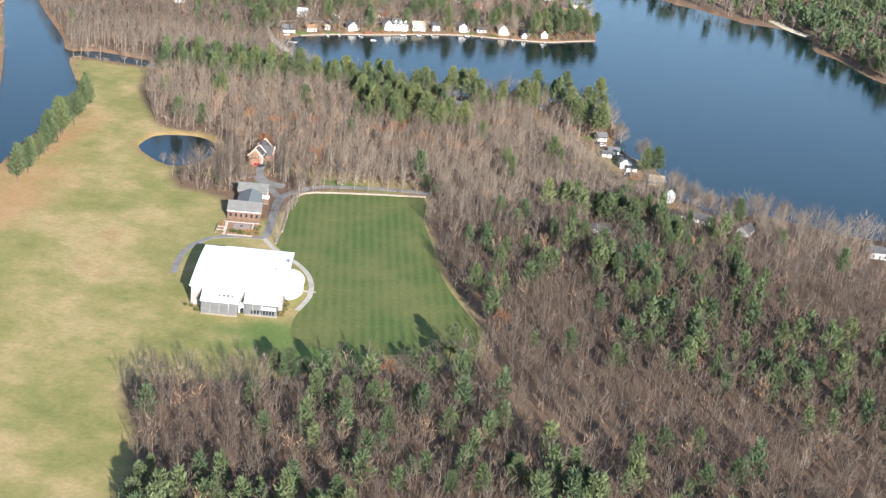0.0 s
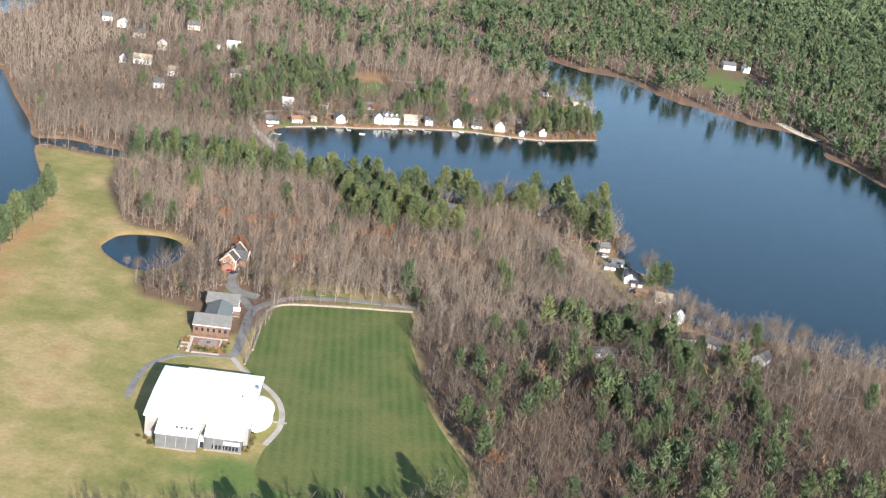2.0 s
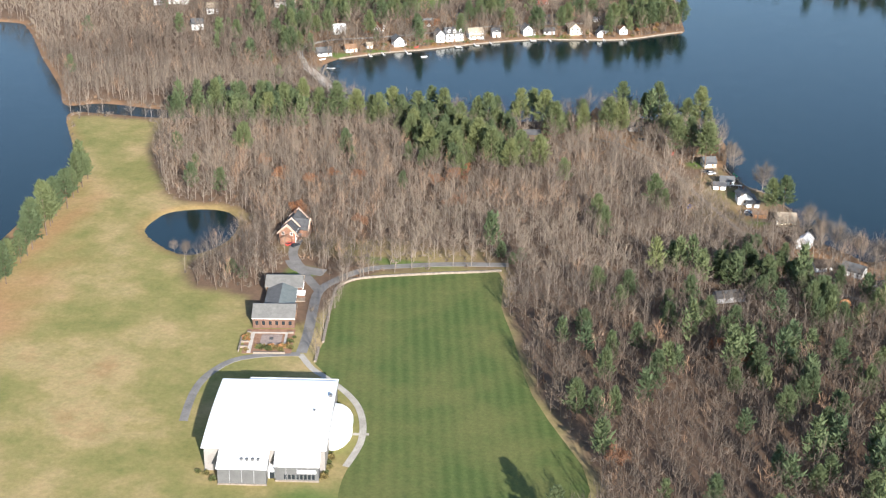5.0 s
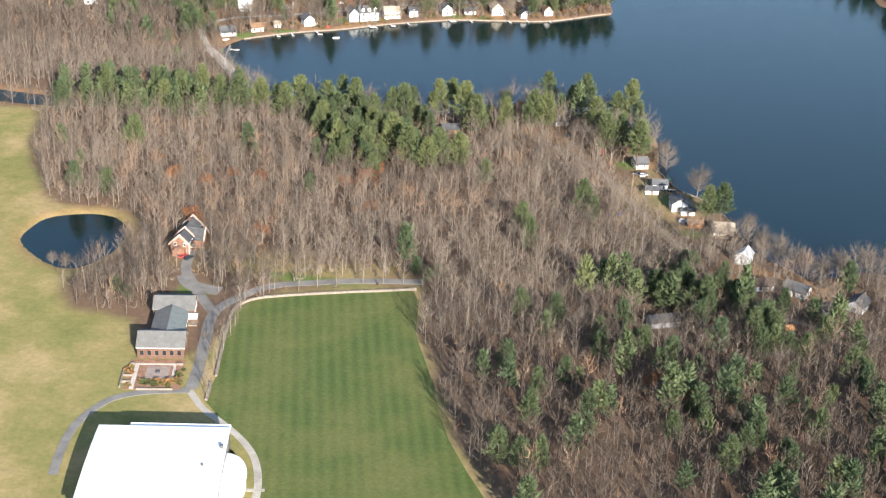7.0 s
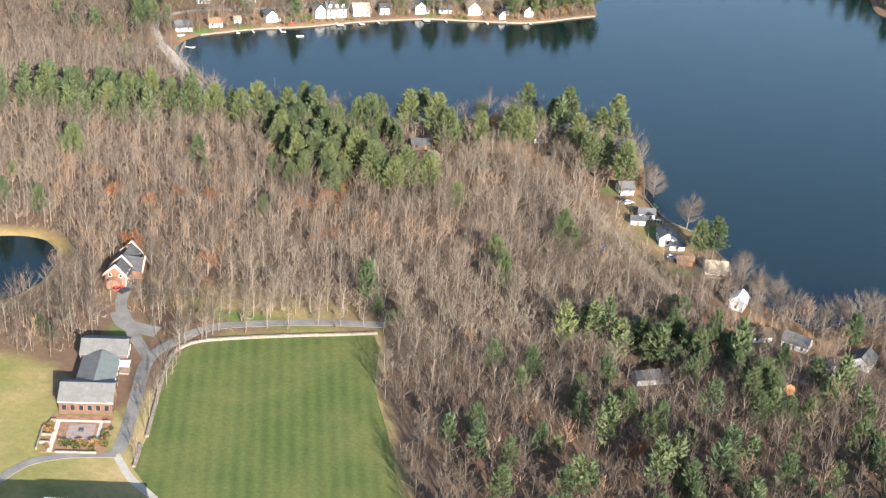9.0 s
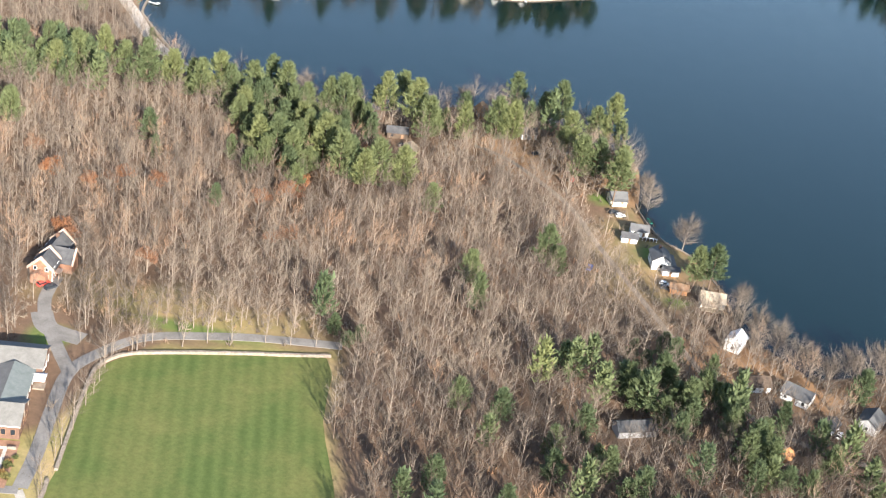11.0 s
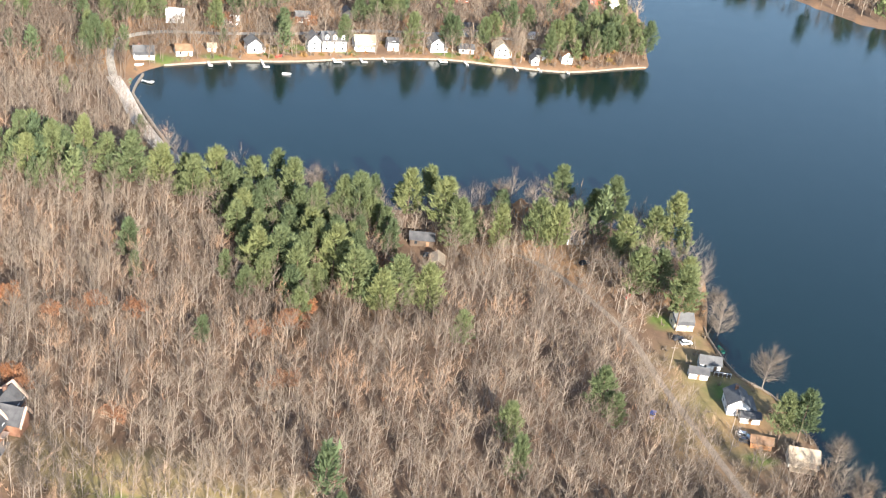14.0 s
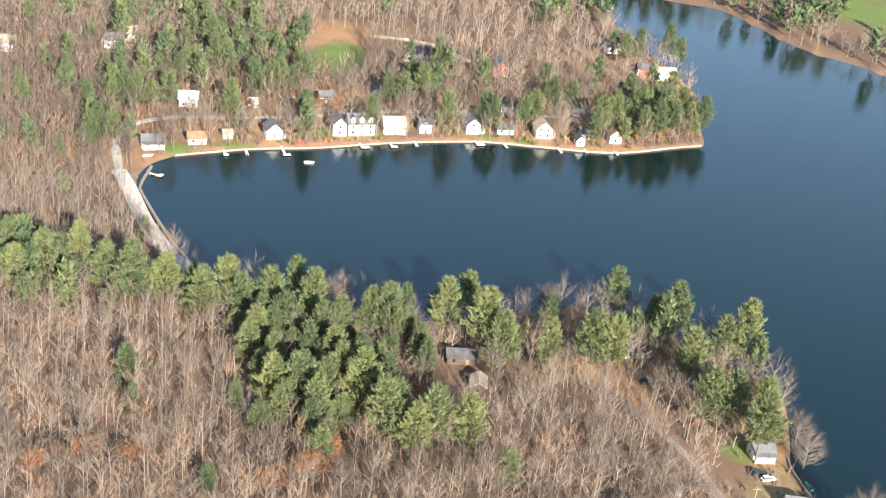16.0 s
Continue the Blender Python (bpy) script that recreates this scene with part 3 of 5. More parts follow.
PINE_GROVES = [  # x, y, reach across, reach along, share of pines
    (-175, 165, 42, 13, 0.9), (-48, 140, 24, 34, 0.5), (-90, 168, 30, 10, 0.5), (30, 205, 60, 20, 0.2), (120, -2, 40, 28, 0.16), (60, -80, 30, 42, 0.08), (140, -92, 40, 50, 0.09),
    (205, -150, 60, 44, 0.2), (48, -236, 40, 36, 0.14), (110, -289, 80, 18, 0.34), (0, -335, 40, 16, 0.4), (-215, 370, 55, 75, 0.07), (30, 440, 26, 36, 0.3), (-80, 420, 45, 30, 0.05),
    (-190, 455, 50, 40, 0.35), (300, 520, 90, 60, 0.5), (-70, 640, 60, 60, 0.35), (-330, 700, 200, 100, 0.1)]


def pine_share(x, y):
    share = np.where(y > 560, np.clip(0.20 + (y - 560) / 1100 + x / 800 + 0.55 * wave(x + 90, y, 31) + 0.2 * wave(x, y + 50, 83), 0.02, 0.95), 0.01)
    for cx, cy, rx, ry, p in PINE_GROVES:
        share = np.maximum(share, p * np.clip(1.5 - np.hypot((x - cx) / rx, (y - cy) / ry), 0, 1) ** 0.5)
    return share


def scattered(x0, x1, y0, y1, step, rng, water_gap, roads=True):
    """Jittered places in the woods, clear of water, meadow, roads and houses."""
    x, y = np.meshgrid(np.arange(x0, x1, step), np.arange(y0, y1, step))
    x, y = (x + rng.uniform(-0.5, 0.5, x.shape) * step).ravel(), (y + rng.uniform(-0.5, 0.5, y.shape) * step).ravel()
    eye_x, eye_y = 110, -760
    ang = np.degrees(np.arctan2(x - eye_x, y - eye_y))
    keep = (ang > -36) & (ang < np.where(y > 480, 14, 24))
    x, y = x[keep], y[keep]
    ok = within_of(MEADOW, x, y) < -1.2
    for w in WATERS:
        ok &= within_of(w, x, y) < -water_gap
    if roads:
        for line in LINES.values():
            ok &= gap_to(line, x, y, False) > 2.9
    ok &= ~inside(NEAR_LAWN, x, y)
    for cx, cy, r in CLEARINGS:
        ok &= np.hypot(x - cx, y - cy) > r
    return x[ok], y[ok]


def tree_thing(name, meshes, x, y, z, turn, size, label, category, group, tint, wide=1.0):
    ob = thing(name, x, y, z, turn, label, category, group)
    ob.scale = (size * wide, size * wide, size)
    for part_name, me in zip(("trunk", "crown"), meshes):
        if part_name == "crown":
            me = me[tint]
        child = new(part_name, me)
        child.parent = ob
    return ob


rng = np.random.default_rng(7)
BARE_NEAR = [bare_tree(10 + k, 12, 200, 0.066) for k in range(9)]
BARE_MID = [bare_tree(50 + k, 9, 84, 0.15) for k in range(7)]
BARE_WIDE = [bare_tree(30 + k, 40, 1300, 0.062, 1.9) for k in range(3)]
BARE_FAR = [bare_tree(40 + k, 5, 40, 0.24) for k in range(5)]
PINE_NEAR = [pine_tree(70 + k, 66, 8, 6, 0.98, True, 0.235) for k in range(7)]
PINE_MID = [pine_tree(90 + k, 34, 4, 3, 1.75, False, 0.36) for k in range(6)]
PINE_FAR = [pine_tree(110 + k, 20, 2, 2, 3.0, False, 0.5) for k in range(5)]
PINE_DIM = [pine_tree(130 + k, 9, 2, 1, 4.6, False, 0.62) for k in range(4)]

# single pines that stand out
PINES = [(-161, 160), (-155, 167), (-146, 176), (-135, 172), (-123, 164), (-113, 170), (-99, 164), (-92, 171), (-78, 174), (-73, 183), (-76, 152), (-63, 171), (-49, 145), (-43, 137), (-54, 122),
         (-61, 122), (-45, 115), (-36, 129), (-26, 117), (-24, 124), (-16, 114), (-11, 120), (-2, 123), (-44, 175), (-38, 174), (-22, 186), (-17, 203), (-8, 179), (0, 174), (32, 227), (14, 180)]
TALL = len(PINES) + 11
PINES += [(28, 186), (35, 185), (46, 213), (54, 212), (59, 190), (70, 207), (77, 208), (66, 164), (74, 165), (84, 173), (83, 153), (-211, 144), (-203, 155), (-194, 163), (-182, 171), (-172, 176),
          (-156, 103), (-166, 50), (-151, 54), (36, 60), (41, 44), (61, 86), (117, 94), (123, 96), (-86, 166), (-105, 173), (-69, 160), (-57, 158), (-66, 138), (-30, 140)]
PINES += [(44, -19), (58, -20), (75, -30), (83, -19), (96, 9), (109, 17), (115, 4), (113, -11), (128, -3), (133, 13), (139, -5), (136, -28), (153, -24), (173, 33), (172, -40), (176, -59),
          (168, -37), (44, -59), (56, -76), (65, -62), (56, -95), (76, -43), (125, -63), (142, -63), (153, -79), (128, -95), (122, -107), (136, -119), (170, -96), (142, -102)]
PINES += [(48, -117), (55, -119), (62, -117), (103, -45), (92, -39), (75, -83), (50, -191), (60, -209), (47, -214), (45, -241), (62, -258), (40, -267), (-16, -232), (-7, -239), (17, -247),
          (-16, -261), (7, -252), (29, -248), (81, -293), (70, -297), (92, -284), (111, -285), (132, -150), (132, -91), (150, -154), (163, -166), (189, -166), (207, -153)]
PINES += [(227, -172), (215, -171), (134, -252), (144, -239), (157, -234), (172, -254), (193, -123), (173, -42), (178, -98), (99, -170), (119, -173), (3, -330), (-5, -337), (34, -319),
          (118, -287), (160, -263), (-206, -64), (-210, -43), (-213, -12), (-218, 20), (-223, 47), (-225, 58), (-212, -28), (-205, -78), (-209, -54), (-211, -35), (-215, -20), (-216, -2), (-219, 10), (-221, 33), (-226, 52), (-208, -70), (-222, 40), (-217, 2), (104, -92), (112, -75), (160, -10), (146, 8)]
PINES += [(99, 4), (106, 18), (112, 8), (116, 0), (121, 15), (127, 12), (131, -1), (137, -8), (141, -16), (146, -24), (133, -18), (110, 32), (108, -2)]
PINES += [(-201, 326), (-196, 330), (-192, 332), (-187, 335), (-187, 283), (-192, 283), (-186, 293), (-150, 370), (-146, 379), (-142, 383), (-137, 386), (-133, 391), (-187, 380), (-189, 374),
          (-178, 394), (-173, 397), (-92, 390), (-84, 391), (-79, 406), (-86, 419), (-74, 409), (-78, 442), (-41, 387), (-27, 394), (-24, 402), (-17, 422), (-10, 432), (8, 407), (17, 445)]
PINES += [(27, 409), (30, 444), (36, 422), (41, 420), (48, 430), (54, 435), (16, 530), (9, 524), (31, 537), (38, 541), (-206, 336), (-210, 322), (-181, 342), (-195, 292), (-199, 409), (-191, 422),
          (-136, 396), (-145, 391), (24, 428), (44, 446), (-228, 338), (-235, 310)]
SHORE_LINE = smooth_line([(-155, 304), (-133, 320), (-109, 334), (-79, 356), (-44, 376), (-16, 383), (17, 393), (45, 417)], 5)
COTTAGES = [(-172, 302), (-157, 314), (-147, 325), (-130, 336), (-98, 359), (-106, 353), (-83, 368), (-70, 375), (-50, 386), (-35, 391), (-18, 396), (0, 396), (15, 406), (-121, 390), (-151, 366)]
fringe = np.random.default_rng(21)
SHORE_BARE = []
for n, (ax, ay) in enumerate(SHORE_LINE):
    for back in (4.0, 9.5, 15.0, 22.0):
        tx, ty = ax - 0.5 * back + fringe.uniform(-2.5, 2.5), ay + 0.87 * back + fringe.uniform(-2, 2)
        if min(math.hypot(tx - hx, ty - hy + 2) for hx, hy in COTTAGES) > 6.5 and fringe.uniform() < (0.35 if back < 8 else 0.7):
            if fringe.uniform() < (0.3 if n > 16 else 0.05):
                PINES.append((tx, ty))
            else:
                SHORE_BARE.append((tx, ty))
P = np.array(PINES, float)

# the woods
x, y = scattered(-345, 300, -400, 480, 5.8, rng, 2.0)
share = pine_share(x, y)
is_pine = rng.uniform(size=len(x)) < share
near_single = np.min(np.hypot(x[:, None] - P[:, 0], y[:, None] - P[:, 1]), axis=1)
keep = near_single > 3.4
x, y, is_pine = x[keep], y[keep], is_pine[keep]
z = land(x, y)[0]
patch = 0.5 + 0.5 * wave(x + 40, y, 38)
bx, by, bz, bp = x[~is_pine], y[~is_pine], z[~is_pine], patch[~is_pine]
# south of y = -10 twigs are browner and carry the wood's shade in their tint
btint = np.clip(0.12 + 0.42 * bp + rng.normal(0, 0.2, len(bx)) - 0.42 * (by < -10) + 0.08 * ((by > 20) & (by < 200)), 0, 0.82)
ruddy = rng.uniform(size=len(bx)) < np.where((by > 15) & (by < 135) & (bx < 30), 0.22, 0.05)  # trees with a few dead leaves left
btint[ruddy] = rng.uniform(0.86, 0.98, ruddy.sum())
px, py, pz = x[is_pine], y[is_pine], z[is_pine]

# those nearest to the flight are trees of their own
def tint_meshes(kinds, mats, crown_name, values):
    out = []
    for (wv, wf), (cv, cf) in kinds:
        out.append((raw("trunk", wv, wf, [mats[0]]), [raw(crown_name, cv, cf, [mats[1]], np.full(len(cv), v)) for v in values]))
    return out


PINE_MESH = tint_meshes(PINE_NEAR, (PINE_BARK, NEEDLES), "crown", (0.12, 0.32, 0.55, 0.85))
WIDE_MESH = tint_meshes(BARE_WIDE, (BARK, TWIGS), "crown", (0.2, 0.5))
BARE_MESH = tint_meshes(BARE_NEAR, (BARK, TWIGS), "crown", (0.2, 0.5, 0.75))
OAK_MESH = tint_meshes([leafy_oak(180 + k) for k in range(4)], (BARK, DRY_LEAVES), "crown", (0.2, 0.55, 0.9))
own_pine = (np.abs(px - 20) < 130) & (py > 20) & (py < 235)
more = np.nonzero(own_pine)[0][: max(0, 310 - len(PINES))]
single = list(PINES) + [(px[i], py[i]) for i in more]
left = np.ones(len(px), bool)
left[more] = False
for k, (tx, ty) in enumerate(single):
    lit = (3, 2, 3, 2, 1)[k % 5] if k < TALL else (k * 7) % (2 if -190 < tx and ty < 60 else 3)
    tall = 0.92 + 0.28 * ((k * 37) % 10) / 10 if k < len(PINES) else 0.6 + 0.4 * ((k * 53) % 10) / 10
    if k < TALL:
        tall *= 1.12
    elif tx < -200 and ty < 60:
        tall *= 0.8 + 0.3 * ((k * 3) % 4) / 3
    elif ty < 60:
        tall *= 0.78
    elif ty > 250:
        tall *= 0.95
    label = ("tall white pine with a dense yellow-green crown", "tall white pine with dark green needles")[lit < 2]
    tz = float(land(np.array([tx]), np.array([ty]))[0][0])
    tree_thing("pine_tree", PINE_MESH[k % 7], tx, ty, tz, (k * 67) % 360, tall, label, "pine tree", "pines in the woods", lit, 1.06 if k < TALL else 1.0)
joined_wood("pine_wood", PINE_MID, px[left], py[left], pz[left], rng.uniform(0.55, 1.05, left.sum()), np.clip(rng.normal(0.25, 0.2, left.sum()), 0, 1), (PINE_BARK, NEEDLES),
            "dark green pines standing among the bare trees", "pine wood", 3)

# leafless trees along the drive and the field's back wall
ROW_TREES = [(-76, -22), (-66, -26), (-58, -20), (-46, -12), (-32, -4), (-22, 0), (-14, 2), (-6, 4), (2, 2), (-80, -8), (-84, -2), (-61, -72), (-62, -52), (-61, -64), (-58, -92), (-62, -46), (-60, -79), (-63, -58), (-63, -39), (-57, -97), (-38, 8),
             (-28, 12), (-16, 14), (-50, 4), (-62, 0), (-70, 8), (-84, 14), (-120, -40), (-113, -44), (-128, -28)]
WIDE_TREES = [(113, 127), (98, 157), (136, 94), (157, 51), (147, 61), (165, 50), (172, 57), (184, 64), (140, 71), (200, 61), (-149, -14), (-142, -17), (96, 172), (-60, 193), (-45, 190), (8, 222)]
own = np.nonzero((np.abs(bx - 10) < 75) & (by > 2) & (by < 130))[0][:220]
for k, (tx, ty) in enumerate(ROW_TREES + SHORE_BARE + [(bx[i], by[i]) for i in own]):
    tz = float(land(np.array([tx]), np.array([ty]))[0][0])
    hue = 0 if k < len(ROW_TREES) else (0, 1, 1, 2, 2, 1, 2, 1)[(k * 5) % 8]
    label = ("grey leafless tree standing by the drive", "leafless tree with fine grey-brown twigs", "leafless tree with fine tan twigs")[hue if k >= len(ROW_TREES) else 0]
    if k >= len(ROW_TREES) and hue == 0:
        label = "leafless grey tree deep in the woods"
    tree_thing("bare_tree", BARE_MESH[k % 9], tx, ty, tz, (k * 71) % 360, (0.62 if k < len(ROW_TREES) else 0.72) + 0.35 * ((k * 29) % 10) / 10, label, "tree", "leafless trees", hue)
OAKS = [(-105, 77), (-101, 80), (-88, 82), (-37, 97), (-41, 94), (-48, 85), (-141, 90), (-127, 73), (-111, 70), (-36, 58), (-38, 106), (-103, 33), (-72, 27), (-108, 36), (-20, 140), (-31, 63),
        (96, -58), (108, -66), (66, -150), (28, -215), (-160, 380), (-118, 366), (-112, 372), (-95, 404), (-148, 352), (-152, 340), (72, 178)]
for k, (tx, ty) in enumerate(OAKS):
    tree_thing("oak_tree", OAK_MESH[k % 4], tx, ty, 0, (k * 59) % 360, 0.8 + 0.3 * ((k * 7) % 10) / 10, "oak holding its rust-brown dead leaves", "oak tree", "rust-leaved oaks", (k * 2) % 3, 1.1)
for k in range(9):
    u, v = 4 + 4.2 * k, 7.5 + (k * 5) % 3
    tree_thing("sapling", BARE_MESH[k], -81.5 + u * 0.976 - v * 0.216, -136 + u * 0.216 + v * 0.976, 0, k * 40, 0.34 + 0.03 * (k % 3), "slim leafless sapling on the grass behind the hall", "tree", "saplings", 1)
for k, (tx, ty) in enumerate(((4, 7), (7, 11), (-2, 12), (-108, -36), (-114, -34))):
    tree_thing("young_pine", PINE_MESH[k], tx, ty, 0, k * 77, 0.36 + 0.05 * (k % 3), "dark young pine at the field's corner" if k < 3 else "dark young pine near the main house", "pine tree", "young pines", 0, 1.4)
for k, (tx, ty) in enumerate(WIDE_TREES):
    tz = float(land(np.array([tx]), np.array([ty]))[0][0])
    tree_thing("bare_tree", WIDE_MESH[k % 3], tx, ty, tz, (k * 83) % 360, (0.4 if tx < -130 else 1.15 if k == 0 else 0.8) + 0.25 * ((k * 3) % 5) / 5, "broad leafless grey tree standing at the water's edge", "tree", "leafless trees", (k % 3) % 2)
left = np.ones(len(bx), bool)
left[own] = False
close = left & (by > -35) & (by < 250)
joined_wood("bare_wood", BARE_NEAR, bx[close], by[close], bz[close], rng.uniform(0.7, 1.12, close.sum()), btint[close], (BARK, TWIGS),
            "dense leafless grey-brown woodland behind the playing field", "woodland", 4)
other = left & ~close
joined_wood("outer_bare_wood", BARE_MID, bx[other], by[other], bz[other], rng.uniform(0.7, 1.12, other.sum()), btint[other], (SHADED_BROWN_BARK, TWIGS),
            "dense leafless brown woodland with shade in its colour", "woodland", 12)

# brush under and between the trees
sx, sy = scattered(-300, 280, -400, 470, 9.0, rng, 0.8)
dx, dy = scattered(-180, 190, -40, 240, 4.6, rng, 0.6)
reeds = RIVER[rng.integers(0, len(RIVER), 900)] + rng.normal(0, 7, (900, 2))
reed_gap = within_of(RIVER, reeds[:, 0], reeds[:, 1])
reeds = reeds[(reed_gap < -0.8) & (reed_gap > -9) & ((reeds[:, 1] > 120) | (reeds[:, 0] < -262))]
sx, sy = np.r_[sx, dx, reeds[:, 0]], np.r_[sy, dy, reeds[:, 1]]
ax, ay = rng.uniform(70, 135, 260), rng.uniform(70, 172, 260)
yard = inside(NEAR_LAWN, ax, ay) & (np.min(np.hypot(ax[:, None] - np.array([87, 95, 91, 104, 112, 124]), ay[:, None] - np.array([158, 132, 125, 110, 92, 87])), axis=1) > 6.5) & (rng.uniform(size=260) < 0.6)
sx, sy = np.r_[sx, ax[yard]], np.r_[sy, ay[yard]]
ex = rng.uniform(-110, 200, 500)
extra = np.stack([ex, rng.uniform(-260, 240, 500)], 1)
edge = np.abs(within_of(MEADOW, extra[:, 0], extra[:, 1]) + 3) < 4
along = fringe.integers(0, len(SHORE_LINE), 240)
off = fringe.uniform(2.5, 24, 240)
shore = np.stack([SHORE_LINE[along, 0] - 0.5 * off + fringe.uniform(-4, 4, 240), SHORE_LINE[along, 1] + 0.87 * off], 1)
shore = shore[[min(math.hypot(a - hx, b - hy + 1) for hx, hy in COTTAGES) > 5 for a, b in shore]]
sx, sy = np.r_[sx, extra[edge, 0], shore[:, 0]], np.r_[sy, extra[edge, 1], shore[:, 1]]
joined_wood("brush", [shrub(160 + k, 13) for k in range(6)], sx, sy, land(sx, sy)[0], rng.uniform(0.6, 1.5, len(sx)), np.clip(rng.normal(0.5, 0.25, len(sx)), 0, 1), (BARK, TWIGS),
            "low leafless brush under the trees", "brush", 9)

# the woods west of the river
x, y = scattered(-820, -345, 20, 480, 6.8, rng, 2.0)
z = land(x, y)[0]
joined_wood("west_wood", BARE_FAR, x, y, z, rng.uniform(0.8, 1.15, len(x)), np.clip(rng.normal(0.62, 0.15, len(x)), 0, 0.85), (BARK, TWIGS), "grey leafless wood beyond the river", "woodland", 11)

# the woods beyond the lake
x, y = scattered(-800, 620, 480, 1150, 9.5, rng, 2.0)
is_pine = rng.uniform(size=len(x)) < pine_share(x, y)
z = land(x, y)[0]
q = ~is_pine
middle = q & (y < 660)
joined_wood("middle_bare_wood", BARE_MID, x[middle], y[middle], z[middle], rng.uniform(0.8, 1.2, middle.sum()), np.clip(rng.normal(0.5, 0.2, middle.sum()), 0, 0.9), (BARK, TWIGS),
            "leafless woodland on the slope above the cottages", "woodland", 15)
q = q & ~middle
joined_wood("far_bare_wood", BARE_FAR, x[q], y[q], z[q], rng.uniform(0.8, 1.2, q.sum()), np.clip(rng.normal(0.58, 0.18, q.sum()), 0, 0.85), (BARK, TWIGS),
            "distant leafless woodland beyond the lake", "woodland", 5)
q = is_pine
joined_wood("far_pine_wood", PINE_FAR, x[q], y[q], z[q], rng.uniform(0.7, 1.1, q.sum()), np.clip(rng.normal(0.15, 0.15, q.sum()), 0, 1), (PINE_BARK, NEEDLES),
            "distant dark green pine forest", "pine wood", 6)
x, y = scattered(-1100, 700, 1150, 1700, 13.0, rng, 2.0, False)
far_x, far_y = scattered(-1700, 900, 1700, 2700, 26.0, rng, 2.0, False)
x, y = np.r_[x, far_x], np.r_[y, far_y]
z = np.zeros(len(x))
joined_wood("horizon_wood", PINE_DIM, x, y, z, rng.uniform(0.8, 1.2, len(x)), np.clip(rng.normal(0.12, 0.15, len(x)), 0, 1), (PINE_BARK, NEEDLES),
            "pine forest reaching to the horizon", "pine wood", 8)


# ---- roads, walls and shore works ----
def ribbon(name, points, width, z, mat, label, category="road"):
    v, f = strip(points, width, z)
    me = raw(name, v, f, [mat])
    me.shade_flat()
    return tagged(new(name, me), label, category, kind="structure")


ribbon("drive", ROADS["drive"], 4.6, 0.10, ASPHALT, "worn grey asphalt drive behind the playing field")
ribbon("house_drive", ROADS["house_drive"], 4.6, 0.12, ASPHALT, "short grey drive up to the brick house")
ribbon("loop_road", ROADS["loop"], 3.3, 0.12, ASPHALT, "narrow grey road curving round the hall")
ribbon("loop_path", ROADS["loop_east"], 2.7, 0.09, GRAVEL, "pale gravel track curving round the hall")
ribbon("lane", ROADS["lane"], 2.6, 0.10, LANE, "narrow dirt lane past the lake cottages")
ribbon("causeway", ROADS["causeway"], 6.6, 0.12, PALE_GRAVEL, "pale gravel causeway along the lake's end")
ribbon("shore_road", ROADS["shore_road"], 4.0, 0.08, GRAVEL, "pale dirt road behind the shore cottages")
ribbon("parking_apron", [(-76, -20), (-88, -18), (-94, -10)], 7.5, 0.07, ASPHALT, "grey parking apron under bare trees")
ribbon("slope_track", [(-128, 499), (-108, 504), (-88, 500), (-70, 484)], 5.0, 0.08, SAND, "sandy track on the slope above the cottages")
ribbon("beach", [(206, 603), (214, 588), (226, 570), (238, 560)], 11.0, 0.0, SAND, "pale sand beach on the far shore", "beach")
ribbon("sand_lot", [(205, 650), (218, 640), (226, 612)], 9.0, 0.06, SAND, "sandy cleared lot above the beach", "beach")


def stone_wall(name, points, width, low, high, mat, label):
    """A low wall with sloping sides and an uneven top along a line."""
    pts = smooth_line(points, 8)
    d = np.gradient(pts, axis=0)
    d /= np.linalg.norm(d, axis=1)[:, None]
    s = np.stack([-d[:, 1], d[:, 0]], 1)
    n = len(pts)
    r = np.random.default_rng(len(name))
    rows = []
    for off, h in ((-0.55, low), (-0.45, high), (0.45, high), (0.55, low)):
        rows.append(np.c_[pts + s * off * width, np.full(n, h) + (r.uniform(-0.08, 0.08, n) if h == high else 0)])
    f = []
    for a in range(3):
        for i in range(n - 1):
            f.append((a * n + i, a * n + i + 1, (a + 1) * n + i + 1, (a + 1) * n + i))
    f += [(0, n, 2 * n, 3 * n), (n - 1, 4 * n - 1, 3 * n - 1, 2 * n - 1)]
    me = raw(name, np.concatenate(rows), np.array(f), [mat])
    me.shade_flat()
    return tagged(new(name, me), label, "wall", kind="structure")


stone_wall("field_wall", [(-58, -83), (-62, -62), (-65.5, -42), (-66, -32), (-61, -23.5), (-50, -17.8), (-30, -10), (-14, -4.6), (0, 0.5)], 1.0, -0.2, 0.9, STONE,
           "low pale stone wall curving round the playing field")
stone_wall("field_wall_end", [(-56.5, -99), (-57.5, -92), (-58.5, -87.5)], 1.0, -0.2, 0.8, STONE, "short pale stone wall stub by the drive")
stone_wall("shore_wall", [(-160, 297), (-150, 305.5), (-133, 319), (-109, 333), (-79, 355), (-44, 375), (-16, 382.5), (17, 392), (45, 414), (56, 422)], 0.4, -1.5, 0.05, STONE,
           "pale stone retaining wall along the shore")
stone_wall("causeway_edge", [(-115, 204), (-131, 221), (-156, 254), (-161, 264), (-164, 282)], 1.0, -1.5, 0.05, STONE, "pale riprap edge of the causeway")
stone_wall("lake_wall", [(93, 160), (95.5, 151), (104.5, 133), (117, 123), (127, 104)], 0.45, -1.5, 0.25, STONE, "low stone wall at the lake's edge")


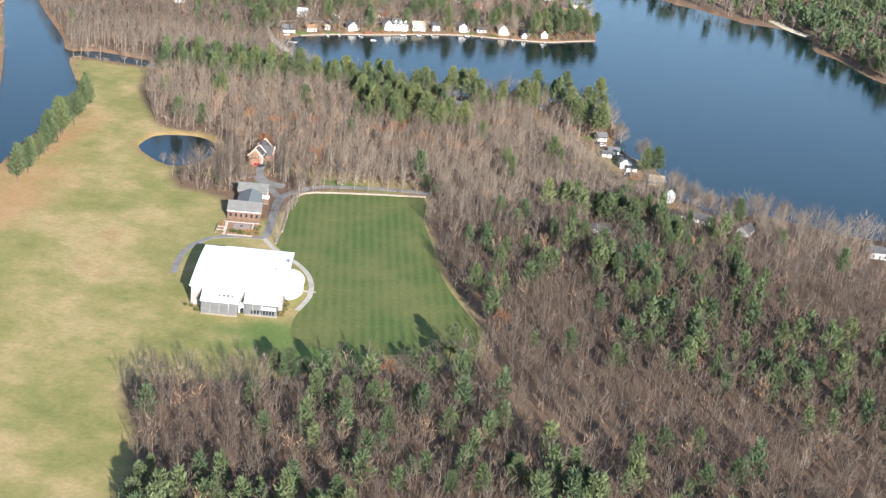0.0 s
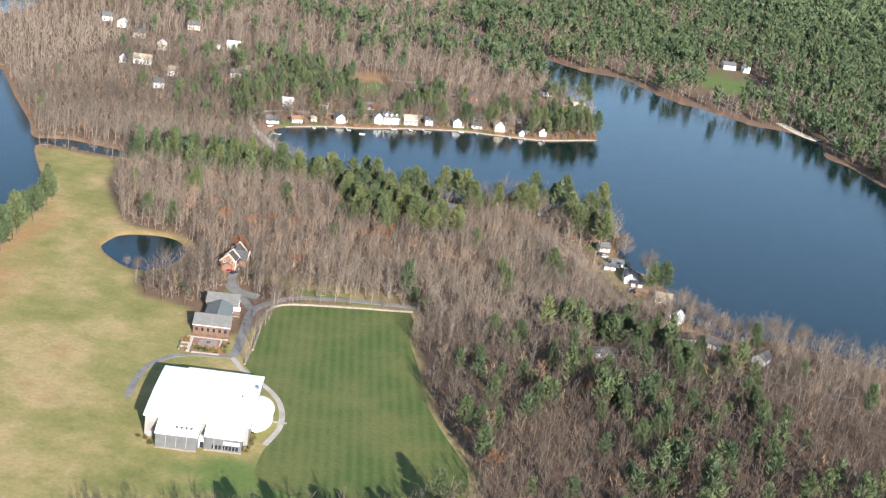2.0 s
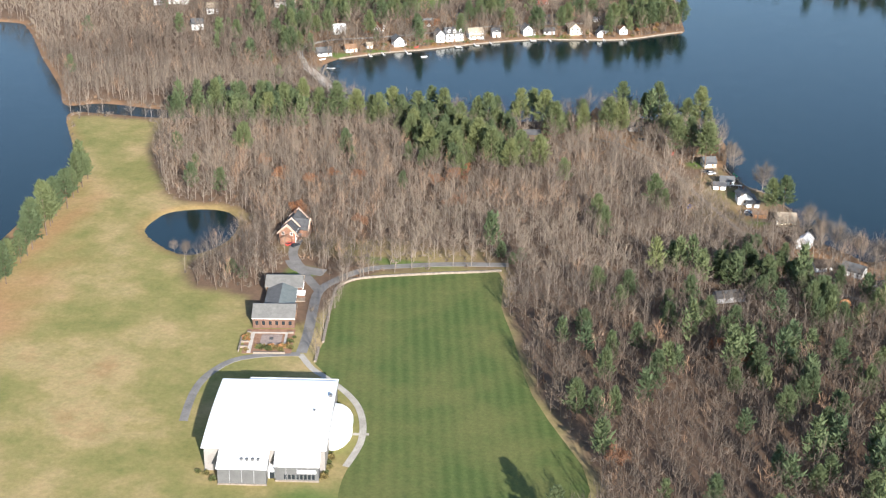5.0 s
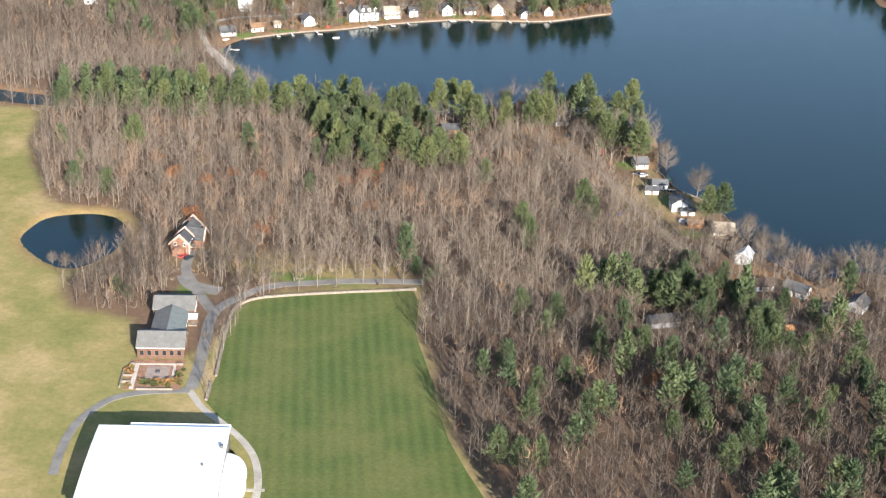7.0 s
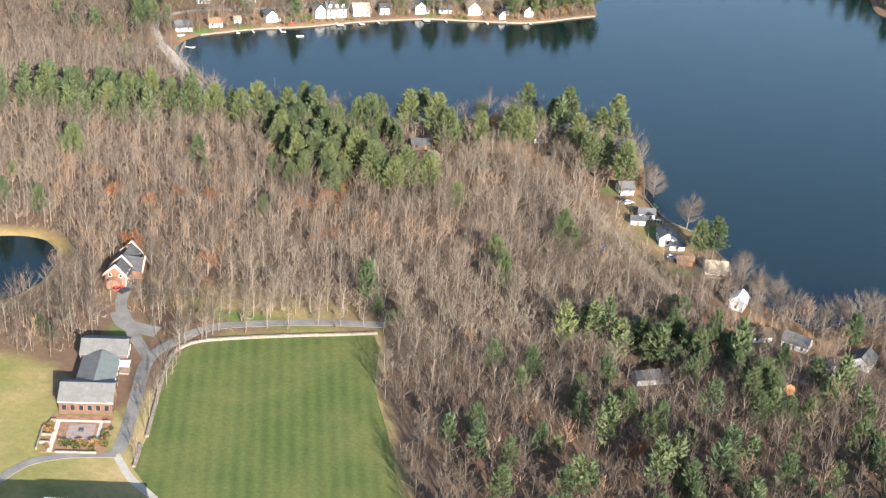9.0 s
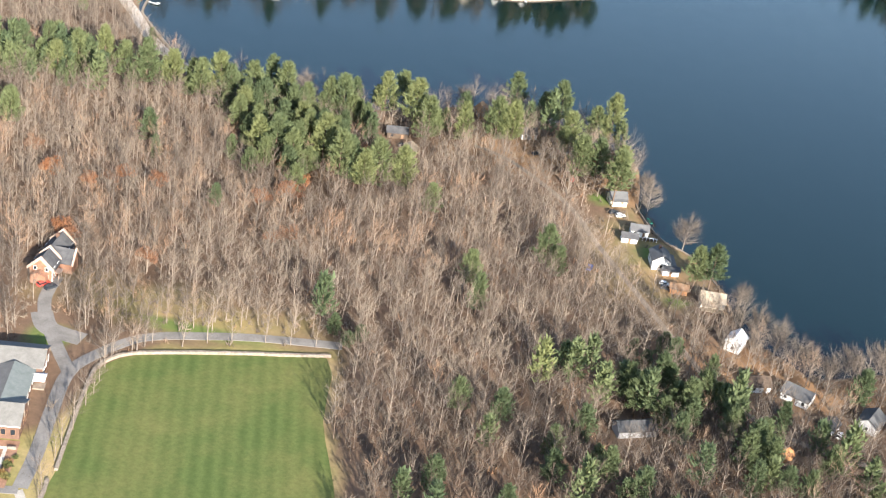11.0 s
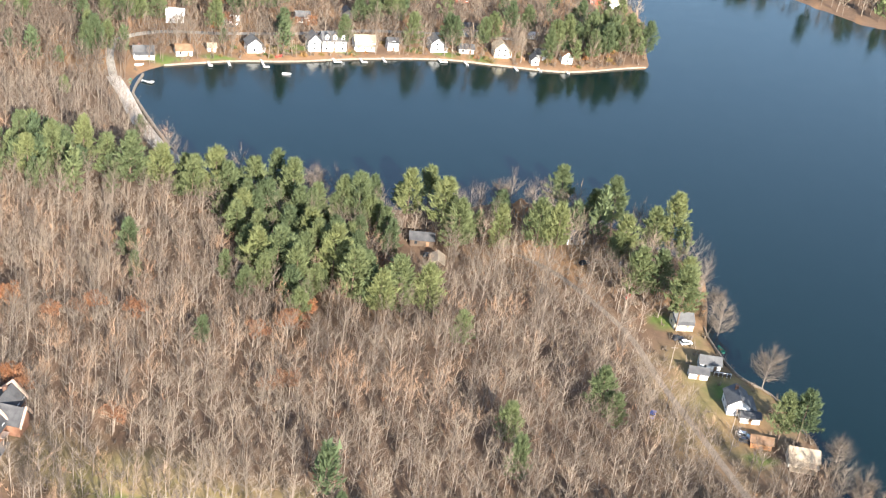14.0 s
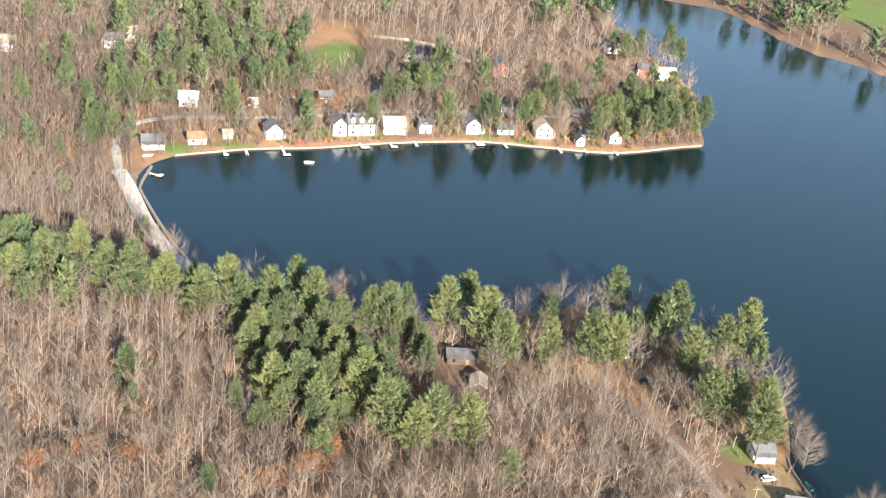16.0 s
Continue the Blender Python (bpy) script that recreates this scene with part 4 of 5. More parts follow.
# ---- houses ----
def gable(w, d, h, r):
    """Walls of a house whose ridge runs along x."""
    return prism([(-d / 2, -0.3), (d / 2, -0.3), (d / 2, h), (0, h + r), (-d / 2, h)], -w / 2, w / 2, "x")


def gable_roof(w, d, h, r, over=0.5, thick=0.28):
    k = r / (d / 2)
    e = d / 2 + over
    return prism([(-e, h - over * k + 0.04), (0, h + r + 0.04), (e, h - over * k + 0.04), (e, h - over * k + 0.04 + thick), (0, h + r + 0.04 + thick), (-e, h - over * k + 0.04 + thick)],
                 -w / 2 - over, w / 2 + over, "x")


WINDOW_MESH = {}


def window(parent, x, y, z, w, h, axis, frame_mat):
    """A window: a frame standing 6 cm proud and a dark pane 2 cm proud of it, facing -y, +y, -x or +x."""
    key = (w, h, frame_mat.name)
    if key not in WINDOW_MESH:
        a, b = bpy.data.meshes.new("window"), bpy.data.meshes.new("pane")
        bm = bmesh.new()
        for s in ((-w / 2 - 0.12, -h / 2 - 0.12, w / 2 + 0.12, -h / 2), (-w / 2 - 0.12, h / 2, w / 2 + 0.12, h / 2 + 0.12), (-w / 2 - 0.12, -h / 2, -w / 2, h / 2), (w / 2, -h / 2, w / 2 + 0.12, h / 2)):
            add_box(bm, s[0], -0.08, s[1], s[2], 0.05, s[3])
        bm.to_mesh(a)
        bm.free()
        bm = box(-w / 2, -0.03, -h / 2, w / 2, 0.05, h / 2)
        bm.to_mesh(b)
        bm.free()
        a.materials.append(frame_mat)
        b.materials.append(GLASS)
        WINDOW_MESH[key] = (a, b)
    a, b = WINDOW_MESH[key]
    ob, pane = new("window", a), new("pane", b)
    ob.parent, pane.parent = parent, ob
    ob.matrix_local = pose(x, y, z, 0, 0, {"-y": 0, "+x": 90, "+y": 180, "-x": -90}[axis])
    return ob


def house(name, x, y, turn, w, d, h, r, wall, roof, label, category="house", chimney=None, porch=None, dormers=0, z=0.0, trim=None, group="", windows=True):
    """A gabled house: walls, roof, windows, door, and where it has them a chimney, a porch deck and dormers."""
    ob = thing(name, x, y, z, turn, label, category, group)
    trim = trim or WHITE_PAINT
    part("wall", gable(w, d, h, r), wall, ob)
    top = part("roof", gable_roof(w, d, h, r), roof, ob)
    if chimney is not None:
        part("chimney", box(chimney - 0.5, -0.1, h + r * 0.4, chimney + 0.5, 0.9, h + r + 1.3), BRICK, top, "brick chimney")
    if windows:
        storeys = [1.6] if h < 4.4 else [1.6, 4.3]
        for level in storeys:
            n = max(1, int(w / 3.2))
            for k in range(n):
                u = (k + 0.5) / n * w - w / 2
                if not (level == 1.6 and k == n // 2):
                    window(ob, u, -d / 2, level, 1.0, 1.3, "-y", trim)
                window(ob, u, d / 2, level, 1.0, 1.3, "+y", trim)
            m = max(1, int(d / 3.6))
            for k in range(m):
                u = (k + 0.5) / m * d - d / 2
                window(ob, -w / 2, u, level, 1.0, 1.3, "-x", trim)
                window(ob, w / 2, u, level, 1.0, 1.3, "+x", trim)
        n = max(1, int(w / 3.2))
        u = (n // 2 + 0.5) / n * w - w / 2
        part("door", box(u - 0.5, -d / 2 - 0.06, -0.1, u + 0.5, -d / 2 + 0.04, 2.05), BROWN_WOOD, ob)
        part("corner_board", box(-w / 2 - 0.04, -d / 2 - 0.04, -0.3, -w / 2 + 0.18, -d / 2 + 0.18, h - 0.1), trim, ob)
        part("corner_board", box(w / 2 - 0.18, -d / 2 - 0.04, -0.3, w / 2 + 0.04, -d / 2 + 0.18, h - 0.1), trim, ob)
    if porch:
        deep, mat = porch
        deck = part("porch", box(-w / 2 + 0.3, -d / 2 - deep, 0.25, w / 2 - 0.3, -d / 2 - 0.05, 0.5), mat, ob)
        for u in (-w / 2 + 0.5, 0, w / 2 - 0.5):
            part("post", box(u - 0.1, -d / 2 - deep + 0.1, -0.2, u + 0.1, -d / 2 - deep + 0.3, 2.5), mat, deck)
        part("porch_roof", prism([(-d / 2 - deep - 0.2, 2.5), (-d / 2 - 0.03, 3.0), (-d / 2 - 0.03, 3.2), (-d / 2 - deep - 0.2, 2.7)], -w / 2, w / 2, "x"), roof, deck)
    for k in range(dormers):
        u = (k + 0.5) / dormers * w - w / 2
        dm = part("dormer", prism([(u - 0.9, h), (u + 0.9, h), (u + 0.9, h + r * 0.75), (u, h + r * 0.75 + 0.8), (u - 0.9, h + r * 0.75)], -d / 2 + 0.3, -0.3, "y"), wall, ob)
        part("dormer_roof", prism([(u - 1.2, h + r * 0.72), (u, h + r * 0.75 + 0.9), (u + 1.2, h + r * 0.72), (u + 1.2, h + r * 0.72 + 0.18), (u, h + r * 0.75 + 1.08), (u - 1.2, h + r * 0.72 + 0.18)],
                                  -d / 2 + 0.1, -0.25, "y"), roof, dm)
        window(dm, u, -d / 2 + 0.3, h + r * 0.42, 0.8, 1.0, "-y", trim)
    return ob


DARK_WOOD = surface("dark_stained_boards", (0.06, 0.045, 0.035), (0.12, 0.085, 0.06), 0.5, 5.0, 0.85, 0.2, 0, 0.02)
# cottages along the far shore
SHORE = "cottages on the far shore"
house("cottage", -172, 302, 30, 9.3, 6.8, 2.9, 2.2, WHITE_PAINT, GREY_SHINGLE, "low white cottage with a grey roof by the causeway", chimney=-2, porch=(2.2, WHITE_PAINT), group=SHORE)
house("cottage", -157, 314, 32, 7.6, 6.0, 2.8, 2.0, CREAM_PAINT, BROWN_WOOD, "cream cottage with a brown roof among bare trees", group=SHORE)
house("boathouse", -147, 325, 32, 3.8, 3.4, 2.4, 1.4, WHITE_PAINT, TAN_SHINGLE, "small white boathouse above a wooden dock", "boathouse")
house("cottage", -130, 336, 122, 7.6, 6.8, 4.2, 2.7, WHITE_PAINT, GREY_SHINGLE, "white gabled cottage with a grey roof and lawn", porch=(2.0, WHITE_PAINT), group=SHORE)
house("villa", -96.5, 359, 28, 12, 8.5, 5.6, 3.2, WHITE_PAINT, GREY_SHINGLE, "large white villa with three dormers facing the lake", dormers=3, chimney=5, group=SHORE)
house("villa_wing", -105, 353.5, 118, 7.5, 6, 5.4, 3.0, WHITE_PAINT, GREY_SHINGLE, "white gabled wing of the large villa")
house("cottage", -83, 368, 27, 10.2, 6.8, 4.6, 2.3, WHITE_PAINT, TAN_SHINGLE, "white two-storey cottage with a tan roof", porch=(2.0, WHITE_PAINT), group=SHORE)
house("cottage", -70, 375, 27, 5.5, 6.0, 4.4, 1.6, WHITE_PAINT, DARK_SHINGLE, "narrow white cottage with a dark roof", group=SHORE)
house("cottage", -50, 386, 115, 8.5, 6.4, 4.6, 2.7, WHITE_PAINT, GREY_SHINGLE, "white gabled cottage with a sunroom", porch=(2.4, WHITE_PAINT), group=SHORE)
house("cottage", -35, 391, 22, 7.6, 5.1, 2.8, 1.6, GREY_PAINT, DARK_SHINGLE, "low grey cottage under tall pines", group=SHORE)
house("cottage", -18, 396, 112, 7.6, 7.2, 4.8, 3.1, CREAM_PAINT, TAN_SHINGLE, "cream gabled cottage with two storeys of windows", porch=(1.8, WHITE_PAINT), group=SHORE)
house("boathouse", 0, 394, 112, 5.1, 3.8, 2.9, 1.8, WHITE_PAINT, DARK_SHINGLE, "white boathouse with a dark roof at the water", "boathouse")
house("cottage", 2, 403, 20, 6.0, 5.1, 3.3, 2.0, GREY_PAINT, DARK_SHINGLE, "grey cottage with a dark roof between pines", group=SHORE)
house("cottage", 15, 406, 110, 6.8, 5.5, 3.9, 2.3, WHITE_PAINT, BROWN_WOOD, "white cottage with a rusty brown roof", group=SHORE)
house("cottage", 32, 512, 20, 11.0, 6.8, 4.6, 2.2, WHITE_PAINT, TAN_SHINGLE, "white house by the channel behind tall pines", group=SHORE)
house("cottage", 20, 516, 20, 6.8, 6.0, 3.7, 2.2, RED_PAINT, DARK_SHINGLE, "small red house near the channel", group=SHORE)
house("garage", -121, 390, 28, 7.2, 6.0, 3.1, 2.0, WHITE_PAINT, GREY_SHINGLE, "white double garage with a grey roof", "garage")
house("cottage", -176, 354, 20, 8.5, 6.8, 4.4, 2.2, WHITE_PAINT, WHITE_PAINT, "white house with a pale roof below the pines", group=SHORE)
house("garage", -151, 366, 25, 6.8, 4.7, 2.6, 1.4, WHITE_PAINT, WHITE_PAINT, "low white garage with a pale roof", "garage")
house("garage", -102, 409, 118, 6.0, 5.1, 3.1, 2.0, GREY_PAINT, GREY_SHINGLE, "grey gabled garage under the pines", "garage")
house("cottage", -96, 473, 15, 11.9, 7.6, 4.8, 2.5, WHITE_PAINT, GREY_SHINGLE, "white house half hidden by pines on the slope", group=SHORE)
house("barn", -52, 474, 110, 10, 8, 4.6, 3.2, RED_PAINT, GREY_SHINGLE, "red barn with a grey roof in the woods", "barn")
house("cottage", -237, 412, 15, 9.3, 6.8, 4.6, 2.2, WHITE_PAINT, GREY_SHINGLE, "pale house among pines on the hillside", group=SHORE)

house("cottage", -38, 421, 20, 8, 6, 3.6, 2.0, GREY_PAINT, DARK_SHINGLE, "grey house with a dark roof behind the cottages", group=SHORE)
house("cottage", 1, 546, 20, 9, 7, 4.2, 2.4, WHITE_PAINT, GREY_SHINGLE, "white house high above the channel", group=SHORE)
house("garage", -6, 432, 20, 5, 3.4, 2.4, 1.0, WHITE_PAINT, WHITE_PAINT, "small white garage among bare trees", "garage", windows=False)

# houses in the woods beyond the river and beyond the lake
FAR_HOUSES = [(-400, 531, 9, 7, 20), (-380, 517, 8, 7, 100), (-352, 489, 10, 8, 15), (-313, 402, 14, 8, 12), (-326, 395, 8, 6, 100), (-320, 461, 9, 7, 110), (-274, 338, 8, 6, 30),
              (-279, 381, 8, 6, 15), (-328, 558, 11, 8, 20), (-272, 506, 11, 8, 15), (-285, 499, 6, 6, 15), (-235, 425, 9, 7, 20), (159, 818, 13, 9, 20), (177, 816, 8, 7, 110), (208, 846, 12, 9, 30)]
for k, (hx, hy, w, d, turn) in enumerate(FAR_HOUSES):
    house("house", hx, hy, turn, w, d, 4.8, 2.8, (WHITE_PAINT, WHITE_PAINT, CREAM_PAINT)[k % 3], (GREY_SHINGLE, WHITE_PAINT, DARK_SHINGLE, TAN_SHINGLE)[k % 4],
          ("white house with a grey roof in distant woods", "white house with a pale roof in distant woods", "cream house with a dark roof in distant woods")[k % 3] if k < 12
          else "white house beside a far green field", group="far houses")

# cottages on the near shore
NEAR = "cottages on the near shore"
house("cottage", 84.5, 158, 20, 7.0, 5.3, 3.1, 1.8, CREAM_PAINT, GREY_SHINGLE, "pale cottage with a green-grey roof behind a pine", porch=(2.0, CREAM_PAINT), group=NEAR)
house("cottage", 95, 133, 8, 7.0, 4.8, 2.8, 1.6, WHITE_PAINT, GREY_SHINGLE, "white cottage with a dark deck by the water", group=NEAR)
house("cottage", 91.5, 125.5, 8, 6.2, 3.5, 2.4, 1.3, WHITE_PAINT, DARK_SHINGLE, "low white shed with a dark roof", group=NEAR)
house("cottage", 104, 111, 100, 8.8, 7.0, 4.0, 2.3, WHITE_PAINT, GREY_SHINGLE, "white cottage with a weathered grey roof", porch=(2.4, GREY_PAINT), chimney=2, group=NEAR)
house("cottage_wing", 108.5, 105.5, 10, 6.2, 3.6, 2.3, 0.7, WHITE_PAINT, DARK_SHINGLE, "low white wing with a nearly flat dark roof", group=NEAR)
deck = thing("deck", 99.5, 130.5, 0, 8, "dark wooden deck with white rails beside a cottage", "deck")
part("floor", box(-3.0, -2.0, 0.5, 3.0, 0.4, 0.7), DARK_WOOD, deck)
for u in (-2.9, -1.45, 0.0, 1.45, 2.75):
    part("post", box(u, -1.95, -0.2, u + 0.15, -1.8, 1.7), WHITE_PAINT, deck, "white rail post")
part("rail", box(-2.95, -1.96, 1.55, 2.95, -1.8, 1.7), WHITE_PAINT, deck, "white rail")
house("shed", 112, 92.5, 5, 6.5, 3.6, 2.3, 1.3, ORANGE_WOOD, BROWN_WOOD, "orange cedar shed on the lawn", "shed", windows=False)
house("cottage", 124.5, 88, 5, 8.8, 6.6, 3.3, 2.2, CREAM_PAINT, TAN_SHINGLE, "cream cottage with a weathered tan roof at the water", porch=(2.4, TAN_SHINGLE), group=NEAR)
house("cottage", 133, 61, 70, 7.0, 5.7, 3.9, 2.2, WHITE_PAINT, WHITE_PAINT, "bright white gabled cottage above the lake", group=NEAR)
house("cottage", 140, 38, 20, 7.9, 6.2, 2.6, 2.0, WHITE_PAINT, DARK_WOOD, "white cottage with a dark brown roof among bare shrubs", group=NEAR)
house("cottage", 154, 36, -25, 9.7, 7.0, 2.9, 2.3, WHITE_PAINT, GREY_SHINGLE, "white cottage with a weathered grey roof", group=NEAR)
house("cottage", 164, 22, 60, 5.3, 4.4, 2.4, 1.4, GREY_PAINT, DARK_SHINGLE, "small blue-grey cottage between pines", group=NEAR)
house("cottage", 178, 29, 65, 8.8, 7.0, 3.1, 2.2, GREY_PAINT, GREY_SHINGLE, "grey cottage with a pale grey roof", group=NEAR)
house("cottage", 251, 28, 10, 9.7, 7.0, 4.0, 2.2, WHITE_PAINT, GREY_SHINGLE, "white cottage at the lake's edge", group=NEAR)
house("barn", 100, -4, 25, 13, 5.5, 2.8, 1.8, GREY_PAINT, GREY_SHINGLE, "long low barn with a grey roof in the woods", "barn", windows=False)
house("shed", 148, 0, 40, 4, 3.5, 2.2, 1.6, ORANGE_WOOD, ORANGE_WOOD, "small orange wooden shed under pines", "shed", windows=False)
house("cottage", 19, 217, 115, 7.0, 5.7, 3.7, 2.5, ORANGE_WOOD, ORANGE_WOOD, "cedar cottage with an orange roof under pines", group=NEAR)
house("cottage", -14, 178, 15, 8.8, 6.2, 2.8, 1.6, DARK_WOOD, DARK_SHINGLE, "dark brown house with a dark roof under pines", group=NEAR, trim=DARK_WOOD)
house("cottage", -5, 163, 100, 7.0, 4.8, 2.6, 1.5, DARK_WOOD, TAN_SHINGLE, "brown house with a tan shingled roof", group=NEAR, trim=DARK_WOOD)
house("shed", -15, 149, 100, 5, 4.5, 3.0, 1.8, WHITE_PAINT, GREY_SHINGLE, "white garden shed at the wood's edge", "shed")
house("cottage", 62, 196, 25, 7.0, 5.3, 2.9, 1.8, CREAM_PAINT, GREY_SHINGLE, "pale cottage hidden under pines", group=NEAR)
house("cottage", 41, 205, 25, 7.0, 5.3, 2.9, 1.8, GREY_PAINT, DARK_SHINGLE, "dark grey cottage hidden under pines", group=NEAR)

# brick house with stone gables
PINK_STONE = surface("pink_limestone", (0.40, 0.29, 0.22), (0.50, 0.38, 0.30), 0.5, 4.0, 0.85, 0.2, 0, 0.03)
PINK_BRICK = surface("orange_brick", (0.21, 0.105, 0.066), (0.30, 0.165, 0.11), 0.5, 5.0, 0.85, 0.2, 0, 0.03)
brick_house = house("brick_house", -102.5, 18, 92, 20, 8, 4.4, 3.8, PINK_BRICK, DARK_SHINGLE, "orange brick house with a dark steep roof and stone-coped gables", chimney=6)
part("cross_gable", prism([(-3, -0.3), (3, -0.3), (3, 4.2), (0, 7.6), (-3, 4.2)], -8.0, 0.0, "y"), PINK_BRICK, brick_house)
part("cross_roof", prism([(-3.6, 3.6), (0, 7.75), (3.6, 3.6), (3.6, 3.9), (0, 8.05), (-3.6, 3.9)], -8.5, 0.2, "y"), DARK_SHINGLE, brick_house)
part("gable_coping", prism([(-3.9, 3.5), (0, 7.9), (3.9, 3.5), (3.9, 4.3), (0, 8.8), (-3.9, 4.3)], -8.8, -8.2, "y"), PINK_STONE, brick_house, "pale pink stone coping")
for u in (-10.4, -2.4, 10.0):
    part("gable_coping", prism([(-4.7, 3.7), (0, 8.1), (4.7, 3.7), (4.7, 4.7), (0, 9.3), (-4.7, 4.7)], u - 0.35, u + 0.35, "x"), PINK_STONE, brick_house, "pale pink stone coping")
part("bay", prism([(-2.6, -0.3), (2.6, -0.3), (2.6, 3.0), (0, 4.2), (-2.6, 3.0)], -13.0, -10.05, "x"), PINK_BRICK, brick_house, "low brick bay")
for u in (-1.2, 1.2):
    part("porch_post", box(-7.0 + u, -5.6, -0.2, -6.7 + u, -5.3, 2.6), PINK_STONE, brick_house)
part("porch_canopy", box(-8.4, -5.9, 2.6, -5.2, -4.05, 2.85), PINK_STONE, brick_house, "flat pale stone canopy")

# the long main house beside the drive
MAIN_ROOF = surface("weathered_grey_slates", (0.130, 0.124, 0.114), (0.185, 0.178, 0.164), 0.4, 5.0, 0.85, 0.2, 0, 0.03)
# same slates, darkened for the west slope that turns from the sun
MAIN_ROOF_SHADED = surface("shaded_grey_slates", (0.105, 0.100, 0.095), (0.150, 0.144, 0.137), 0.4, 5.0, 0.85, 0.2, 0, 0.03)
A = 12.5
main = thing("main_house", -92, -68, 0, A, "long brick house with grey roofs beside the drive", "house")


def block(u0, u1, v, d, h, r, roof, wall=BRICK):
    """A gabled block of the main house, its ridge along u."""
    bm = gable(u1 - u0, d, h, r)
    bmesh.ops.translate(bm, verts=bm.verts, vec=((u0 + u1) / 2, v, 0))
    w = part("wall", bm, wall, main)
    bm = gable_roof(u1 - u0, d, h, r, 0.4, 0.3)
    bmesh.ops.translate(bm, verts=bm.verts, vec=((u0 + u1) / 2, v, 0))
    part("roof", bm, roof, main)
    return w


block(0.5, 17.5, -3.4, 12.6, 4.8, 3.0, MAIN_ROOF)
block(2.8, 18.2, 25.0, 12.0, 4.8, 2.6, MAIN_ROOF)
part("wall", prism([(4.2, -0.3), (16, -0.3), (16, 4.2), (10.2, 6.4), (4.2, 4.2)], 2.95, 18.95, "y"), BRICK, main)
part("roof", prism([(3.7, 4.05), (10.2, 6.5), (10.2, 6.8), (3.7, 4.35)], -1.0, 18.95, "y"), MAIN_ROOF_SHADED, main, "grey roof slope with shade in its colour")
part("roof", prism([(10.22, 6.5), (16.5, 4.05), (16.5, 4.35), (10.22, 6.8)], -1.0, 18.95, "y"), GREEN_SHINGLE, main, "greenish grey roof slope")
for u, v, hh in ((0.7, -9.3, 6.0), (17.3, -9.3, 6.0), (17.4, -3.4, 9.2), (17.4, 2.2, 6.0), (18.1, 25, 9.0), (18.1, 19.4, 6.2), (18.1, 30.5, 6.2), (3.0, 30.6, 6.4), (3.0, 19.3, 6.4)):
    part("parapet", box(u - 0.3, v - 0.3, 3.6, u + 0.3, v + 0.3, hh - 1.1), STONE, main, "slim stone parapet block")
part("cornice", box(0.2, -9.95, 4.3, 17.8, -9.72, 4.75), WHITE_PAINT, main, "white cornice board")
for k in range(6):
    window(main, 2.2 + 2.7 * k, -9.7, 2.4, 1.3, 1.9, "-y", BROWN_WOOD)
for k in range(3):
    window(main, 17.5, -7.2 + 3.6 * k, 2.4, 1.2, 1.8, "+x", BROWN_WOOD)
    window(main, 18.2, 21.5 + 3.4 * k, 2.4, 1.2, 1.8, "+x", WHITE_PAINT)
for k in range(4):
    window(main, 16.0, 5 + 3.6 * k, 2.3, 1.2, 1.7, "+x", WHITE_PAINT)
    window(main, 4.2, 5 + 3.6 * k, 2.3, 1.2, 1.7, "-x", WHITE_PAINT)
entry = part("porch", box(16.1, 14.6, 0.0, 19.6, 18.4, 0.5), STONE, main, "stone entrance porch")
part("porch_wall", box(16.1, 17.6, 0.5, 19.4, 18.2, 3.6), BRICK, entry)
part("porch_roof", prism([(14.4, 3.2), (18.6, 3.2), (18.6, 3.5), (16.5, 4.5), (14.4, 3.5)], 16.05, 19.8, "x"), WHITE_PAINT, entry)
part("door", box(17.46, -1.2, 0.0, 17.58, 0.0, 2.1), BROWN_WOOD, main)

# terrace garden in front of it
garden = thing("terrace_garden", -92, -68, 0, A, "brick terrace garden with stone paths and clipped shrubs", "garden")
part("terrace", box(-1.5, -31.2, -0.2, 18, -10.6, 0.14), surface("garden_soil", (0.20, 0.11, 0.07), (0.34, 0.20, 0.13), 0.4, 3.0, 0.95, 0.1), garden, "russet planted beds")
for b in ((0.4, -31, 1.9, -13.4), (1.9, -14.5, 15.2, -13.4), (14.2, -23.5, 15.2, -14.5), (4.2, -24.4, 15.2, -23.5)):
    part("path", box(b[0], b[1], 0.1, b[2], b[3], 0.2 + 0.004 * (b[0] % 3)), PALE_GRAVEL, garden, "pale stone path")
part("patio", box(4.8, -23.3, 0.1, 13.2, -15.6, 0.3), surface("mauve_pavers", (0.24, 0.18, 0.15), (0.34, 0.27, 0.23), 0.6, 5.0, 0.9, 0.2), garden, "mauve-brown paved patio")
part("fire_pit", box(8.4, -20.2, 0.3, 9.8, -18.8, 0.75), DARK_SHINGLE, garden, "dark square fire pit")
for b in ((-3.2, -30.0, -2.7, -19.0), (-2.7, -22.4, 0.4, -21.9), (-2.7, -26.6, 0.4, -26.1), (-1.2, -14.6, 0.4, -13.8), (15.2, -14.5, 17.6, -14.0), (3.0, -31.6, 15.6, -31.2)):
    part("garden_wall", box(b[0], b[1], -0.1, b[2], b[3], 0.9), STONE, garden, "low pale stone wall")


